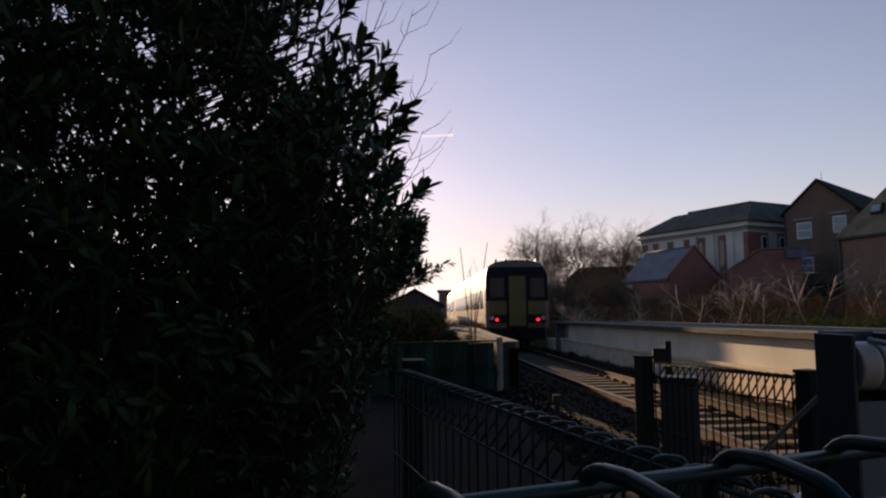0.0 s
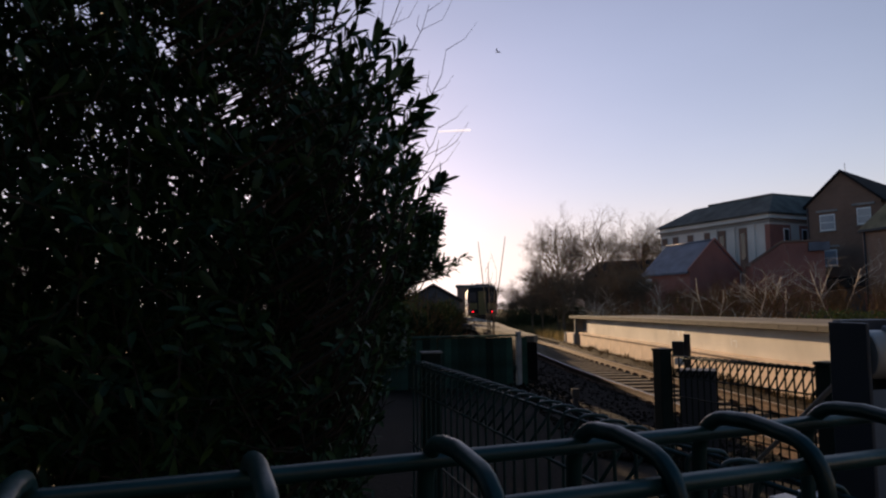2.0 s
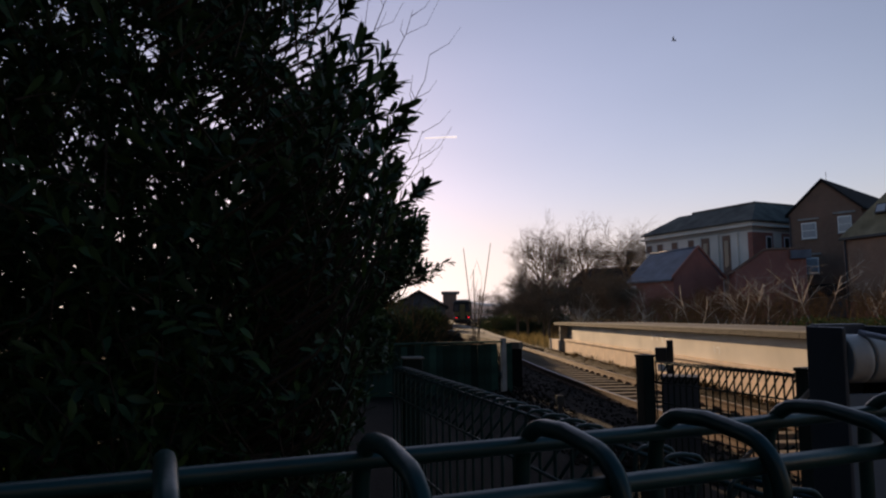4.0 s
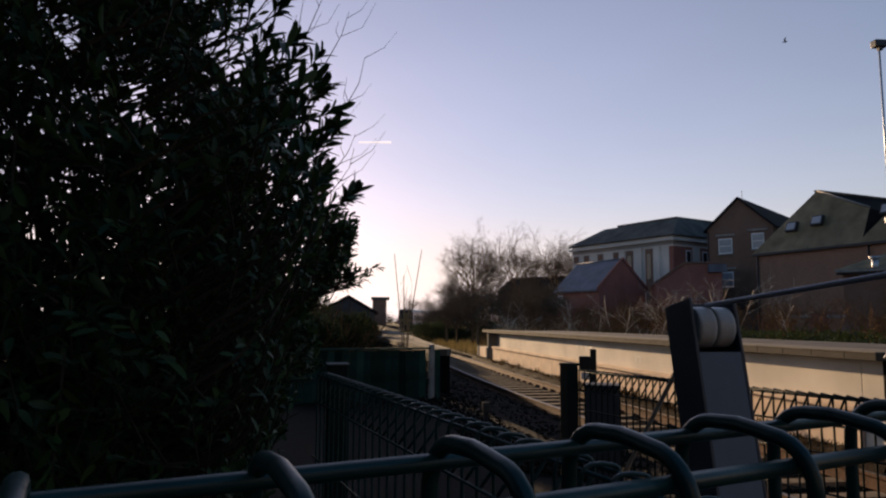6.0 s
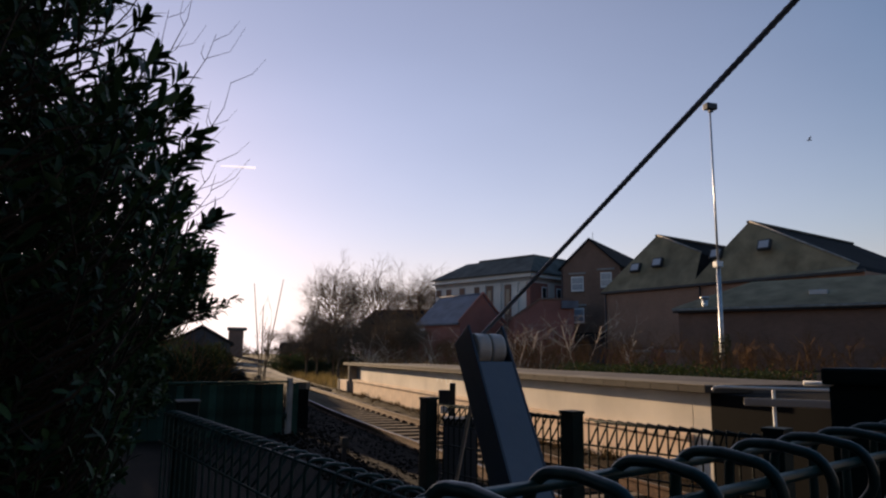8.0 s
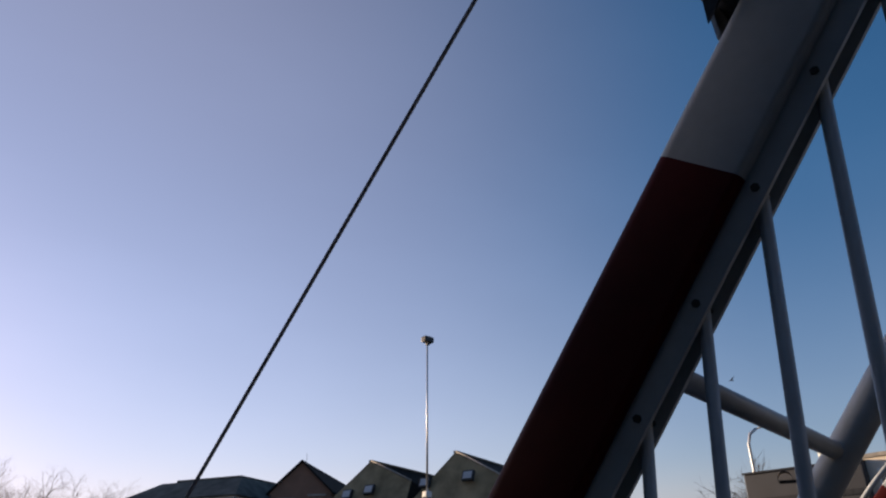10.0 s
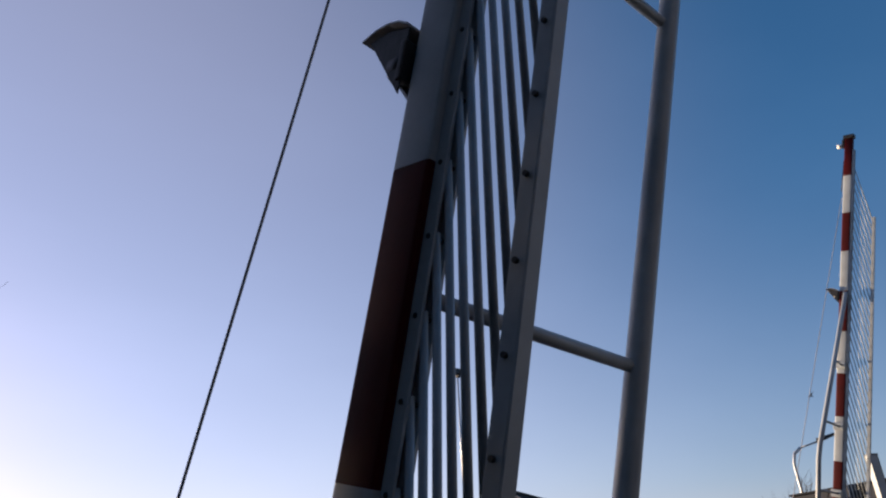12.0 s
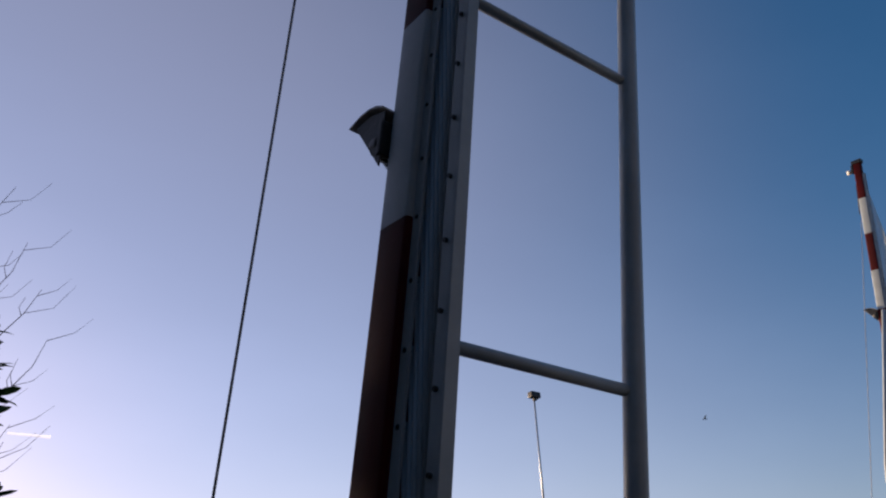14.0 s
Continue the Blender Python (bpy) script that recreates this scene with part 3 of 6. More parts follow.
def build_platform_far():
    """The cream platform across the track: coping, upper wall, ledge and lower panels."""
    d = (PLAT_B - PLAT_A).normalized()
    length = (PLAT_B - PLAT_A).length
    rz = math.degrees(math.atan2(d.y, d.x))
    p = thing("platform", (PLAT_A.x, PLAT_A.y, 0, 0, 0, rz), "cream-painted concrete station platform with a dark coping and panelled foot", "platform")
    # local x runs from the far end to the near end, local y into the platform
    part("upper_wall", B(2.9, length, 0.0, 0.22, 0.575, 1.125, 0.01), "plat_wall", p, "cream painted concrete wall")
    part("ledge", B(1.9, length, -0.10, 0.2, 0.50, 0.575, 0.015), "plat_low", p, "projecting concrete ledge")
    part("recess_wall", B(1.2, 2.899, 0.24, 0.5, -0.25, 1.125, 0.01), "concrete", p, "recessed wall at the platform's end")
    n = 18
    w = (length - 1.9) / n
    first = None
    for i in range(n):
        m = pose(1.9 + i * w, 0, 0)
        if first is None:
            first = part("panel", B(0.006, w - 0.006, -0.05, 0.12, -0.25, 0.50, 0.006), "plat_low", p, "pinkish concrete panel", at=m)
        else:
            share("panel", first, p, m)
    part("core", B(1.25, length - 0.06, 0.51, 3.2, -0.25, 1.0), "concrete", p)
    first = None
    w = (length - 0.7) / n
    for i in range(n * 2):
        m = pose(0.7 + i * w / 2, 0, 0)
        if first is None:
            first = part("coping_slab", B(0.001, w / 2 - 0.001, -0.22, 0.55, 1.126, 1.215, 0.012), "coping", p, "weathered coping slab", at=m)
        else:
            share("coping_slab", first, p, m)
    # thin top strip is coloured pale for grazing sun, over the darker slab
    part("coping_top", B(0.7, length, -0.23, 0.55, 1.2155, 1.23, 0.004), "coping_worn", p, "coping top paled for low sunlight")
    part("deck", B(1.2, length, 0.551, 3.2, 1.0, 1.205), "deck", p, "grey platform surface")
    part("end_post", B(1.0, 1.19, -0.08, 0.25, -0.25, 1.125, 0.02), "concrete", p, "concrete end post")
    part("end_wall", B(1.0, 1.19, 0.25, 3.2, -0.25, 1.12), "concrete", p)
    part("end_block", B(-0.4, 0.99, -0.12, 0.4, -0.25, 0.50, 0.02), "plat_low", p, "low concrete end block")
    part("near_pier", B(length, length + 0.35, 0.0, 0.3, -0.25, 1.125, 0.015), "plat_wall", p, "cream painted end pier")
    part("near_end_wall", B(length + 0.352, length + 2.2, -0.02, 3.2, -0.25, 1.12, 0.01), "tarred", p, "black tarred end wall")
    part("pier_coping", B(length + 0.001, length + 0.50, -0.22, 0.55, 1.1265, 1.215, 0.012), "coping", p, "weathered coping slab")
    part("pier_coping_top", B(length + 0.001, length + 0.50, -0.23, 0.55, 1.2155, 1.23, 0.004), "coping_worn", p)
    # faint pale scrawl, too worn to read
    for x, z, w, h in ((11.6, 0.95, 0.05, 0.16), (11.78, 0.98, 0.16, 0.035), (11.95, 0.94, 0.04, 0.15), (12.2, 0.96, 0.18, 0.03), (12.3, 0.90, 0.05, 0.16), (12.6, 0.93, 0.14, 0.035),
                       (15.2, 0.80, 0.025, 0.17), (15.33, 0.84, 0.10, 0.025), (15.42, 0.78, 0.025, 0.15)):
        part("chalk_mark", B(-w / 2, w / 2, -0.004, -0.002, -h / 2, h / 2), "frame_white", p, at=pose(x, 0, z, 0, 14 * math.sin(x * 9), 0))
    # low concrete marker and stakes at the far end
    part("stake", B(-0.75, -0.60, -0.15, 0.0, -0.25, 0.42, 0.01), "concrete", p, "leaning concrete stake", at=pose(0, 0, 0, 0, 8, 0))
    part("stake", B(-0.56, -0.44, -0.15, 0.0, -0.25, 0.55, 0.01), "concrete", p, "leaning concrete stake", at=pose(0, 0, 0, 0, -5, 0))


def build_platform_near():
    """The near platform ahead, on this side of the track: a narrow tip that widens away."""
    p = thing("platform", (0, 0, 0), "grey concrete platform with pale coping", "platform")
    ys = [15.5, 18, 22, 26, 30, 34, 40, 48, 57, 68]

    def slab(name, u0, u1, z0, z1, mat, label=""):
        bm = bmesh.new()
        rows = []
        for y in ys:
            c, d, r = track_frame(y)
            wide = 0.30 + 2.3 * min(1, (y - 15.5) / 26)
            edge = 1.55 + 0.62 * (1 - min(1, (y - 15.5) / 19))
            a, b = c - r * (edge + wide * u0), c - r * (edge + wide * u1)
            rows.append([bm.verts.new((q.x, q.y, z)) for q, z in ((a, z0), (b, z0), (b, z1), (a, z1))])
        for m, n in zip(rows, rows[1:]):
            for k in range(4):
                bm.faces.new((m[k], m[(k + 1) % 4], n[(k + 1) % 4], n[k]))
        bm.faces.new(rows[0][::-1])
        bm.faces.new(rows[-1])
        bmesh.ops.recalc_face_normals(bm, faces=bm.faces[:])
        part(name, bm, mat, p, label)

    slab("core", 0.04, 0.97, -0.3, 0.80, "tarred", "near-black platform wall")
    slab("coping", -0.05, 0.25, 0.80, 0.95, "coping_worn", "coping paled for sunlight")
    # deck takes the dark slab tone in place of tree shade
    slab("deck", 0.252, 1.0, 0.80, 0.945, "coping", "platform deck coloured dark for tree shade")


def weed_bank():
    """A low ridge of earth and dead weeds along the foot of the platform."""
    rng = random.Random(41)
    ys = [7.2 + 0.35 * i for i in range(68)]
    verts, faces = [], []
    w = 7
    for y in ys:
        c, d, r = track_frame(y)
        foot = PLAT_A.x + (PLAT_B.x - PLAT_A.x) * (y - PLAT_A.y) / (PLAT_B.y - PLAT_A.y) - 0.06
        a = c.x + 1.12
        for k in range(w):
            u = k / (w - 1)
            x = a + (foot - a) * u
            z = -0.24 + 0.30 * math.sin(math.pi * (0.15 + 0.75 * u)) + 0.10 * noise.noise((x * 3, y * 2.2, 0)) + 0.04 * noise.noise((x * 9, y * 8, 4))
            verts.append((x, y, z))
    for i in range(len(ys) - 1):
        for k in range(w - 1):
            q = i * w + k
            faces.append((q, q + 1, q + w + 1, q + w))
    b = part("weed_bank", (verts, [], faces), "weed_earth", smooth=True)
    tagged(b, "low brown bank of earth and weeds along the platform", "ground", kind="structure")
    verts, faces = [], []
    for i in range(5200):
        y = 7.4 + 22.5 * rng.random() ** 1.3
        c, d, r = track_frame(y)
        foot = PLAT_A.x + (PLAT_B.x - PLAT_A.x) * (y - PLAT_A.y) / (PLAT_B.y - PLAT_A.y) - 0.1
        u = rng.betavariate(2, 2)
        x = c.x + 1.15 + (foot - c.x - 1.15) * u
        z = -0.24 + 0.30 * math.sin(math.pi * (0.15 + 0.75 * u)) - 0.03
        h = rng.uniform(0.04, 0.16) * (1.5 if noise.noise((y * 0.9, 3, 0)) > 0.1 else 0.7)
        a = rng.random() * 6.28
        side = Vector((math.cos(a), math.sin(a), 0)) * rng.uniform(0.004, 0.010)
        tip = Vector((rng.gauss(0, 0.5), rng.gauss(0, 0.5), 1)) * h
        p = Vector((x, y, z))
        k = len(verts)
        verts += [tuple(p - side), tuple(p + side), tuple(p + tip * 0.6 + side * 0.8), tuple(p + tip * 0.6 - side * 0.8), tuple(p + tip)]
        faces += [(k, k + 1, k + 2, k + 3), (k + 3, k + 2, k + 4)]
    ob = part("dead_weeds", (verts, [], faces), "weed")
    tagged(ob, "short dead brown weeds at the foot of the platform", "weeds", kind="stuff")


build_platform_far()
build_platform_near()
weed_bank()


# ---- green roll-top mesh fences ----
def mesh_fence(x0, y0, x1, y1, top, bottom, label, flip=1, posts=(), half=0.03, r=0.0025, wire="wire", wide=1.0):
    """Welded mesh with its top rolled towards local -y; upright wires every 50 mm."""
    length = math.hypot(x1 - x0, y1 - y0)
    rz = math.degrees(math.atan2(y1 - y0, x1 - x0))
    f = thing("mesh_fence", (x0, y0, 0, 0, 0, rz), label, "fence", "green mesh fences")
    bm = bmesh.new()
    k = -flip
    # the roll: up the back, over the top in a flat arch, down the front and back to the plane of the mesh
    prof = [(0, bottom), (0, top - 0.20), (0, top - 0.022)]
    prof += [(k * 0.014 * (1 - math.cos(radians(a))), top - 0.016 + 0.016 * math.sin(radians(a))) for a in range(15, 91, 15)]
    prof += [(k * 0.024, top + 0.0004), (k * 0.031, top - 0.0006)]
    prof += [(k * (0.036 + 0.014 * math.sin(radians(a))), top - 0.0165 + 0.015 * math.cos(radians(a))) for a in range(15, 121, 15)]
    prof += [(k * 0.036, top - 0.040), (k * 0.004, top - 0.078)]
    if wide > 1:
        # a coarser triangular roll: up, out to a sharp edge and back
        prof = [(0, bottom), (0, top - 0.12), (0, top - 0.01), (k * 0.01, top), (k * 0.055 * wide, top - 0.012), (k * 0.06 * wide, top - 0.022), (k * 0.004, top - 0.115)]
    tube(bm, [(0, u, v) for u, v in prof], r, 10)
    first = None
    n = int(length / 0.05)
    for i in range(n + 1):
        m = pose(0.05 * i, 0, 0)
        if first is None:
            first = part("upright_wire", bm, wire, f, smooth=True, at=m)
        else:
            share("upright_wire", first, f, m)
    rows = [(k * 0.0052, top - 0.006), (k * 0.0435, top - 0.0095), (-k * 0.0045, top - 0.075)] + [(-k * 0.0045, top - 0.075 - 0.15 * j) for j in range(1, 9) if top - 0.075 - 0.15 * j > bottom]
    if wide > 1:
        rows[1:3] = [(k * 0.056 * wide, top - 0.021), (-k * r * 2, top - 0.115)]
    first = None
    for u, v in rows:
        m = pose(0, u, v)
        if first is None:
            bm = bmesh.new()
            tube(bm, [(-0.02, 0, 0), (length * 0.5, 0, 0), (length + 0.02, 0, 0)], r, 8)
            first = part("line_wire", bm, wire, f, smooth=True, at=m)
        else:
            share("line_wire", first, f, m)
    first = None
    for s in posts:
        m = pose(s, flip * 0.036, 0)
        if first is None:
            post = part("post", B(-half, half, -half, half, -0.3, top + 0.02, 0.004), "post", f, "square green post", at=m)
            part("cap", B(-half - 0.004, half + 0.004, -half - 0.004, half + 0.004, top + 0.0202, top + 0.035, 0.003), "post", post)
            first = post
        else:
            post = share("post", first, f, m)
            share("cap", first.children[0], post, pose(0, 0, 0))
    return f


def local(fx, fy, heading, s):
    """The point s metres along a heading (degrees clockwise from ahead)."""
    return fx + s * math.sin(radians(heading)), fy + s * math.cos(radians(heading))


p0, p1 = local(-0.0105, 0.1976, 67.47, -0.80), local(-0.0105, 0.1976, 67.47, 0.60)
mesh_fence(*p0, *p1, 1.511, 0.1, "dark green coated mesh fence with a rolled top", posts=(1.43,))
mesh_fence(0.30, 0.47, -0.125, 1.97, 1.40, 0.1, "dark green mesh fence panel receding beside the laurel")
mesh_fence(1.225, 3.93, 1.56, 2.99, 1.275, 0.1, "dark green mesh fence panel before the track", flip=-1, posts=(-0.05, 1.07), half=0.038, r=0.0042, wire="post", wide=1.3)
mesh_fence(1.62, 2.88, 1.95, 2.13, 1.275, 0.1, "dark green mesh fence panel before the track", flip=-1, posts=(0.86,), half=0.038, r=0.0042, wire="post", wide=1.3)


def trackside_fixtures():
    cab = thing("lineside_cabinet", (1.47, 4.25, 0, 0, 0, -20), "small grey-green lineside cabinet behind the mesh fence", "cabinet")
    part("body", B(-0.105, 0.105, -0.08, 0.08, -0.22, 1.14, 0.01), "grey_panel", cab)
    part("lid", B(-0.113, 0.113, -0.09, 0.09, 1.142, 1.165, 0.006), "grey_panel", cab)
    sig = thing("marker_post", (1.58, 4.75, 0, 0, 0, -18), "dark steel marker post with a small white plate", "post")
    part("post", B(-0.022, 0.022, -0.022, 0.022, -0.25, 1.36, 0.004), "dark", sig)
    part("bracket", B(-0.10, -0.022, -0.03, 0.03, 1.21, 1.31, 0.006), "dark", sig)
    part("plate", B(-0.085, -0.024, -0.045, -0.032, 1.15, 1.20, 0.002), "frame_white", sig, "small white plate")
    eq = thing("equipment_case", (1.62, 2.70, 0, 0, 0, -60), "white equipment case beside the barrier", "cabinet")
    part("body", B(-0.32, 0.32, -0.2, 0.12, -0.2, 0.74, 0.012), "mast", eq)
    part("lid", B(-0.34, 0.34, -0.22, 0.14, 0.741, 0.775, 0.01), "frame_white", eq, "white lid")
    for x, y, z in ((1.62, 9.5, 0.33),):
        t = thing("location_marker", (x, y, 0), "short concrete lineside marker post", "marker post", "lineside markers")
        part("post", B(-0.03, 0.03, -0.03, 0.03, -0.25, z, 0.008), "dark", t)
        part("cap", B(-0.05, 0.05, -0.05, 0.05, z + 0.001, z + 0.12, 0.012), "coping", t)

    rail = thing("handrail", (4.78, 5.93, 0, 0, 0, -42.5), "white tubular handrail beside the platform's end", "handrail")
    part("top_rail", tube(bmesh.new(), [(-0.04, 0, 1.235), (-0.02, 0, 1.268), (0.03, 0, 1.275), (1.4, 0, 1.27)], 0.014, 8), "frame_white", rail, smooth=True)
    part("lower_rail", B(0.25, 1.4, -0.02, 0.02, 1.10, 1.175, 0.01), "render_grey", rail, "grey lower board")
    for x in (0.52, 1.25):
        part("post", tube(bmesh.new(), [(x, 0.03, -0.3), (x, 0.03, 1.262)], 0.016, 8), "frame_white", rail, smooth=True)


trackside_fixtures()


def boarded_fence():
    """Green boarded fence closing off the platform's end, with a pale end post."""
    a, b = Vector((-1.55, 12.6, 0)), Vector((1.18, 13.5, 0))
    rz = math.degrees(math.atan2((b - a).y, (b - a).x))
    n = (b - a).length
    f = thing("boarded_fence", (a.x, a.y, 0, 0, 0, rz), "weathered green boarded fence with a pale end post", "fence")
    first = None
    count = int(n / 0.14)
    for i in range(count):
        m = pose(0.07 + i * 0.14, random.uniform(-0.008, 0.008), random.uniform(-0.015, 0.015), 0, random.uniform(-0.8, 0.8), 0)
        if first is None:
            first = part("board", B(-0.0685, 0.0685, -0.011, 0.011, -0.1, 1.0, 0.004), "boards", f, at=m)
        else:
            share("board", first, f, m)
    part("top_rail", B(0, n, -0.045, 0.045, 1.016, 1.05, 0.005), "boards", f)
    part("mid_rail", B(0, n, 0.02, 0.07, 0.35, 0.45, 0.005), "boards", f)
    part("end_post", B(n + 0.0, n + 0.09, -0.05, 0.05, -0.3, 1.10, 0.01), "concrete", f, "pale concrete end post")
    part("side_panel", B(n + 0.1, n + 0.24, 0.02, 0.06, -0.3, 1.0, 0.01), "boards", f)


boarded_fence()


def fence_end_post():
    t = thing("end_post", (-0.08, 2.2, 0, 0, 0, 8), "slim dark end post of the mesh fence with a pale cap", "post")
    part("body", B(-0.030, 0.030, -0.03, 0.03, -0.3, 1.41, 0.005), "post", t)
    part("lid", B(-0.034, 0.034, -0.034, 0.034, 1.411, 1.415, 0.0015), "concrete", t, "pale cap")


fence_end_post()


# ---- level crossing barriers ----
BAR_L = 1.00      # length of the hanging skirt bars
BAR_S = [0.48 + 0.15 * i for i in range(46)]


def barrier(name, m, label, detail):
    """A counter-weighted boom (local x along the boom when lowered, y to the road side), pivoting at the origin of 'boom'."""
    b = thing(name, m, label, "crossing barrier", "crossing barriers")
    bm = B(-0.28, 0.16, -0.30, 0.30, -0.80, -0.16, 0.02)
    part("machine", bm, "white", b, "white machine housing")
    boom = part("boom", bm_boom(0), ["white", "red"], b, "boom with red and white bands", smooth=False)
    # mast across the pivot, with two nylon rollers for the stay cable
    mast = part("mast", bm_mast(), "mast", boom, "stay mast, its white darkened for shade")
    # side plates carry their shade as a darker colour than the front
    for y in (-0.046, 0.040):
        part("side_plate", B(0.325, 0.408, y, y + 0.006, -0.10, 0.785, 0.002), "side_plate", mast, "side plate with its shade in the colour")
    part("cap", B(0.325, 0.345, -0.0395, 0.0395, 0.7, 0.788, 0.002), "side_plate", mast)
    for y in (-0.018, 0.018):
        bm = bmesh.new()
        tube(bm, [(0.378, y - 0.016, 0.738), (0.378, y - 0.010, 0.738), (0.378, y + 0.010, 0.738), (0.378, y + 0.016, 0.738)], 0.036, 20)
        part("roller", bm, "nylon", mast, "white nylon roller")
    bm = bm_cable(0.35, 6.75, 0.0047) if detail else tube(bmesh.new(), [(0.35 + 0.8 * i, 0, 0.0) for i in range(9)], 0.0047, 8)
    part("mast_strut", tube(bmesh.new(), [(0.37, 0, 0.755), (0.02, 0, 0.50), (-0.20, 0, 0.0)], 0.0045, 8), "strut", boom, "thin steel mast strut", smooth=True)
    cable = part("stay_cable", bm, "cable", boom, "steel stay cable", smooth=True)
    # lateral brace on the track side
    w1 = 1 if detail else -1
    bm = bmesh.new()
    tube(bm, [(x, w1 * y, z) for x, y, z in ((0.25, 0.05, -0.08), (0.50, 0.49, -0.11), (0.62, 0.59, -0.11), (0.80, 0.65, -0.11), (1.2, 0.674, -0.11), (2.43, 0.744, -0.11), (2.85, 0.768, -0.11), (3.02, 0.748, -0.11), (5.25, 0.04, -0.07))], 0.030, 12)
    brace = part("brace_tube", bm, "white", boom, "white lateral brace tube", smooth=True)
    for s, w in ((1.44, 0.68), (2.465, 0.73), (3.35, 0.61), (4.2, 0.35)):
        bm = bmesh.new()
        tube(bm, [(s, w1 * 0.03, -0.04), (s, w1 * w, -0.105)], 0.0165, 10)
        part("cross_bar", bm, "white", boom, smooth=True)
        if not detail:
            part("clamp", B(s - 0.05, s + 0.05, -0.052, 0.052, -0.10, 0.036, 0.008), "white", boom)
    # boom lamp with its hood
    for s in (1.95, 5.2):
        bm = bmesh.new()
        tube(bm, [(s, -0.02, 0.035), (s, -0.02, 0.09)], 0.035, 12)
        box(bm, s - 0.05, s + 0.05, -0.055, 0.03, 0.033, 0.05, 0.004)
        lamp = part("boom_lamp", bm, "dark", boom, "dark boom lamp", at=None)
        part("hood", bm_hood(s), ["galv", "dark"], lamp, "grey lamp hood")
    tip = part("tip_lamp", B(7.56, 7.70, -0.03, 0.03, 0.024, 0.06, 0.006), "dark", boom, "lamp at the boom's tip")
    part("lens", tube(bmesh.new(), [(7.60, 0, 0.061), (7.60, 0, 0.13)], 0.032, 12), "frame_white", tip, "white lens")
    part("tip_cap", B(7.70, 7.76, -0.045, 0.045, -0.11, 0.04, 0.01), "dark", boom, "dark end cap")
    part("cable_anchor", tube(bmesh.new(), [(7.35, 0, 0.03), (6.85, 0, 0.05)], 0.008, 8), "dark", boom)
    # flange under the boom with its bolts
    part("hinge_strip", B(0.30, 7.5, -0.020, -0.014, -0.124, -0.094), "white", boom)
    part("hinge_strip", B(0.30, 7.5, 0.014, 0.020, -0.124, -0.094), "white", boom)
    bolt0 = bar0 = lower0 = None
    bars = []
    for s in BAR_S:
        if bar0 is None:
            bm = bmesh.new()
            tube(bm, [(0, 0, 0.012), (0, 0, -BAR_L - 0.012)], 0.0080, 8)
            bar0 = part("skirt_bar", bm, "white", boom, smooth=True, at=pose(s, 0, -0.109))
            bm = bmesh.new()
            tube(bm, [(0, -0.0225, 0), (0, 0.0225, 0)], 0.0055, 6)
            bolt0 = part("bolt", bm, "dark", boom, at=pose(s, 0, -0.109))
            bars.append(bar0)
        else:
            bars.append(share("skirt_bar", bar0, boom, pose(s, 0, -0.109)))
            share("bolt", bolt0, boom, pose(s, 0, -0.109))
    bm = B(BAR_S[0] - 0.1, BAR_S[-1] + 0.1, -0.0150, -0.0108, -0.019, 0.016, 0.002)
    box(bm, BAR_S[0] - 0.1, BAR_S[-1] + 0.1, 0.0108, 0.0150, -0.019, 0.016, 0.002)
    box(bm, BAR_S[0] - 0.1, BAR_S[-1] + 0.1, -0.0150, 0.0150, -0.023, -0.0195)
    rail = part("skirt_rail", bm, "white", boom, "white lower skirt rail", at=pose(0, 0, -0.109 - BAR_L))
    for s in BAR_S:
        share("bolt", bolt0, rail, pose(s, 0, 0))
    return b, boom, bars, rail, cable


def bm_boom(k):
    """Rounded box section, tapering a little; bands of 0.6 m."""
    bm = bmesh.new()
    edges = [-0.22, 0.485, 1.085, 1.685, 2.285, 2.885, 3.485, 4.085, 4.685, 5.285, 5.885, 6.485, 7.085, 7.70]
    sec = []
    rad, n = 0.021, 4
    for cx, cz, a0 in ((1, 1, 0), (-1, 1, 90), (-1, -1, 180), (1, -1, 270)):
        for j in range(n + 1):
            a = radians(a0 + 90 * j / n)
            sec.append((cx, cz, math.cos(a), math.sin(a)))
    rings = []
    for x in edges:
        t = max(0, x) / 7.72
        hy, zt, zb = 0.040 - 0.010 * t, 0.027 - 0.005 * t, -0.094
        r = rad - 0.006 * t
        rb = 0.008
        rings.append([bm.verts.new((x, cx * (hy - (r if cz > 0 else rb)) + (r if cz > 0 else rb) * u,
                                    (zt - r + r * v) if cz > 0 else (zb + rb + rb * v))) for cx, cz, u, v in sec])
    m = len(sec)
    for i in range(len(edges) - 1):
        red = i % 2 == 0 and i > 0
        for j in range(m):
            f = bm.faces.new((rings[i][j], rings[i][(j + 1) % m], rings[i + 1][(j + 1) % m], rings[i + 1][j]))
            f.material_index = 1 if red else 0
            f.smooth = True
    bm.faces.new(rings[0][::-1])
    bm.faces.new(rings[-1])
    bmesh.ops.recalc_face_normals(bm, faces=bm.faces[:])
    return bm


def bm_cable(x0, x1, r):
    """Six strands laid in a twist about local x."""
    bm = bmesh.new()
    n, step = 24, 0.012
    last = None
    for i in range(int((x1 - x0) / step) + 1):
        x = x0 + i * step
        turn = 6.2832 * x / 0.075
        ring = []
        for k in range(n):
            a = 6.2832 * k / n
            rr = r * (0.93 + 0.07 * abs(math.cos(3 * a)))
            ring.append(bm.verts.new((x, rr * math.cos(a + turn), rr * math.sin(a + turn))))
        if last:
            for k in range(n):
                bm.faces.new((last[k], last[(k + 1) % n], ring[(k + 1) % n], ring[k]))
        last = ring
    return bm


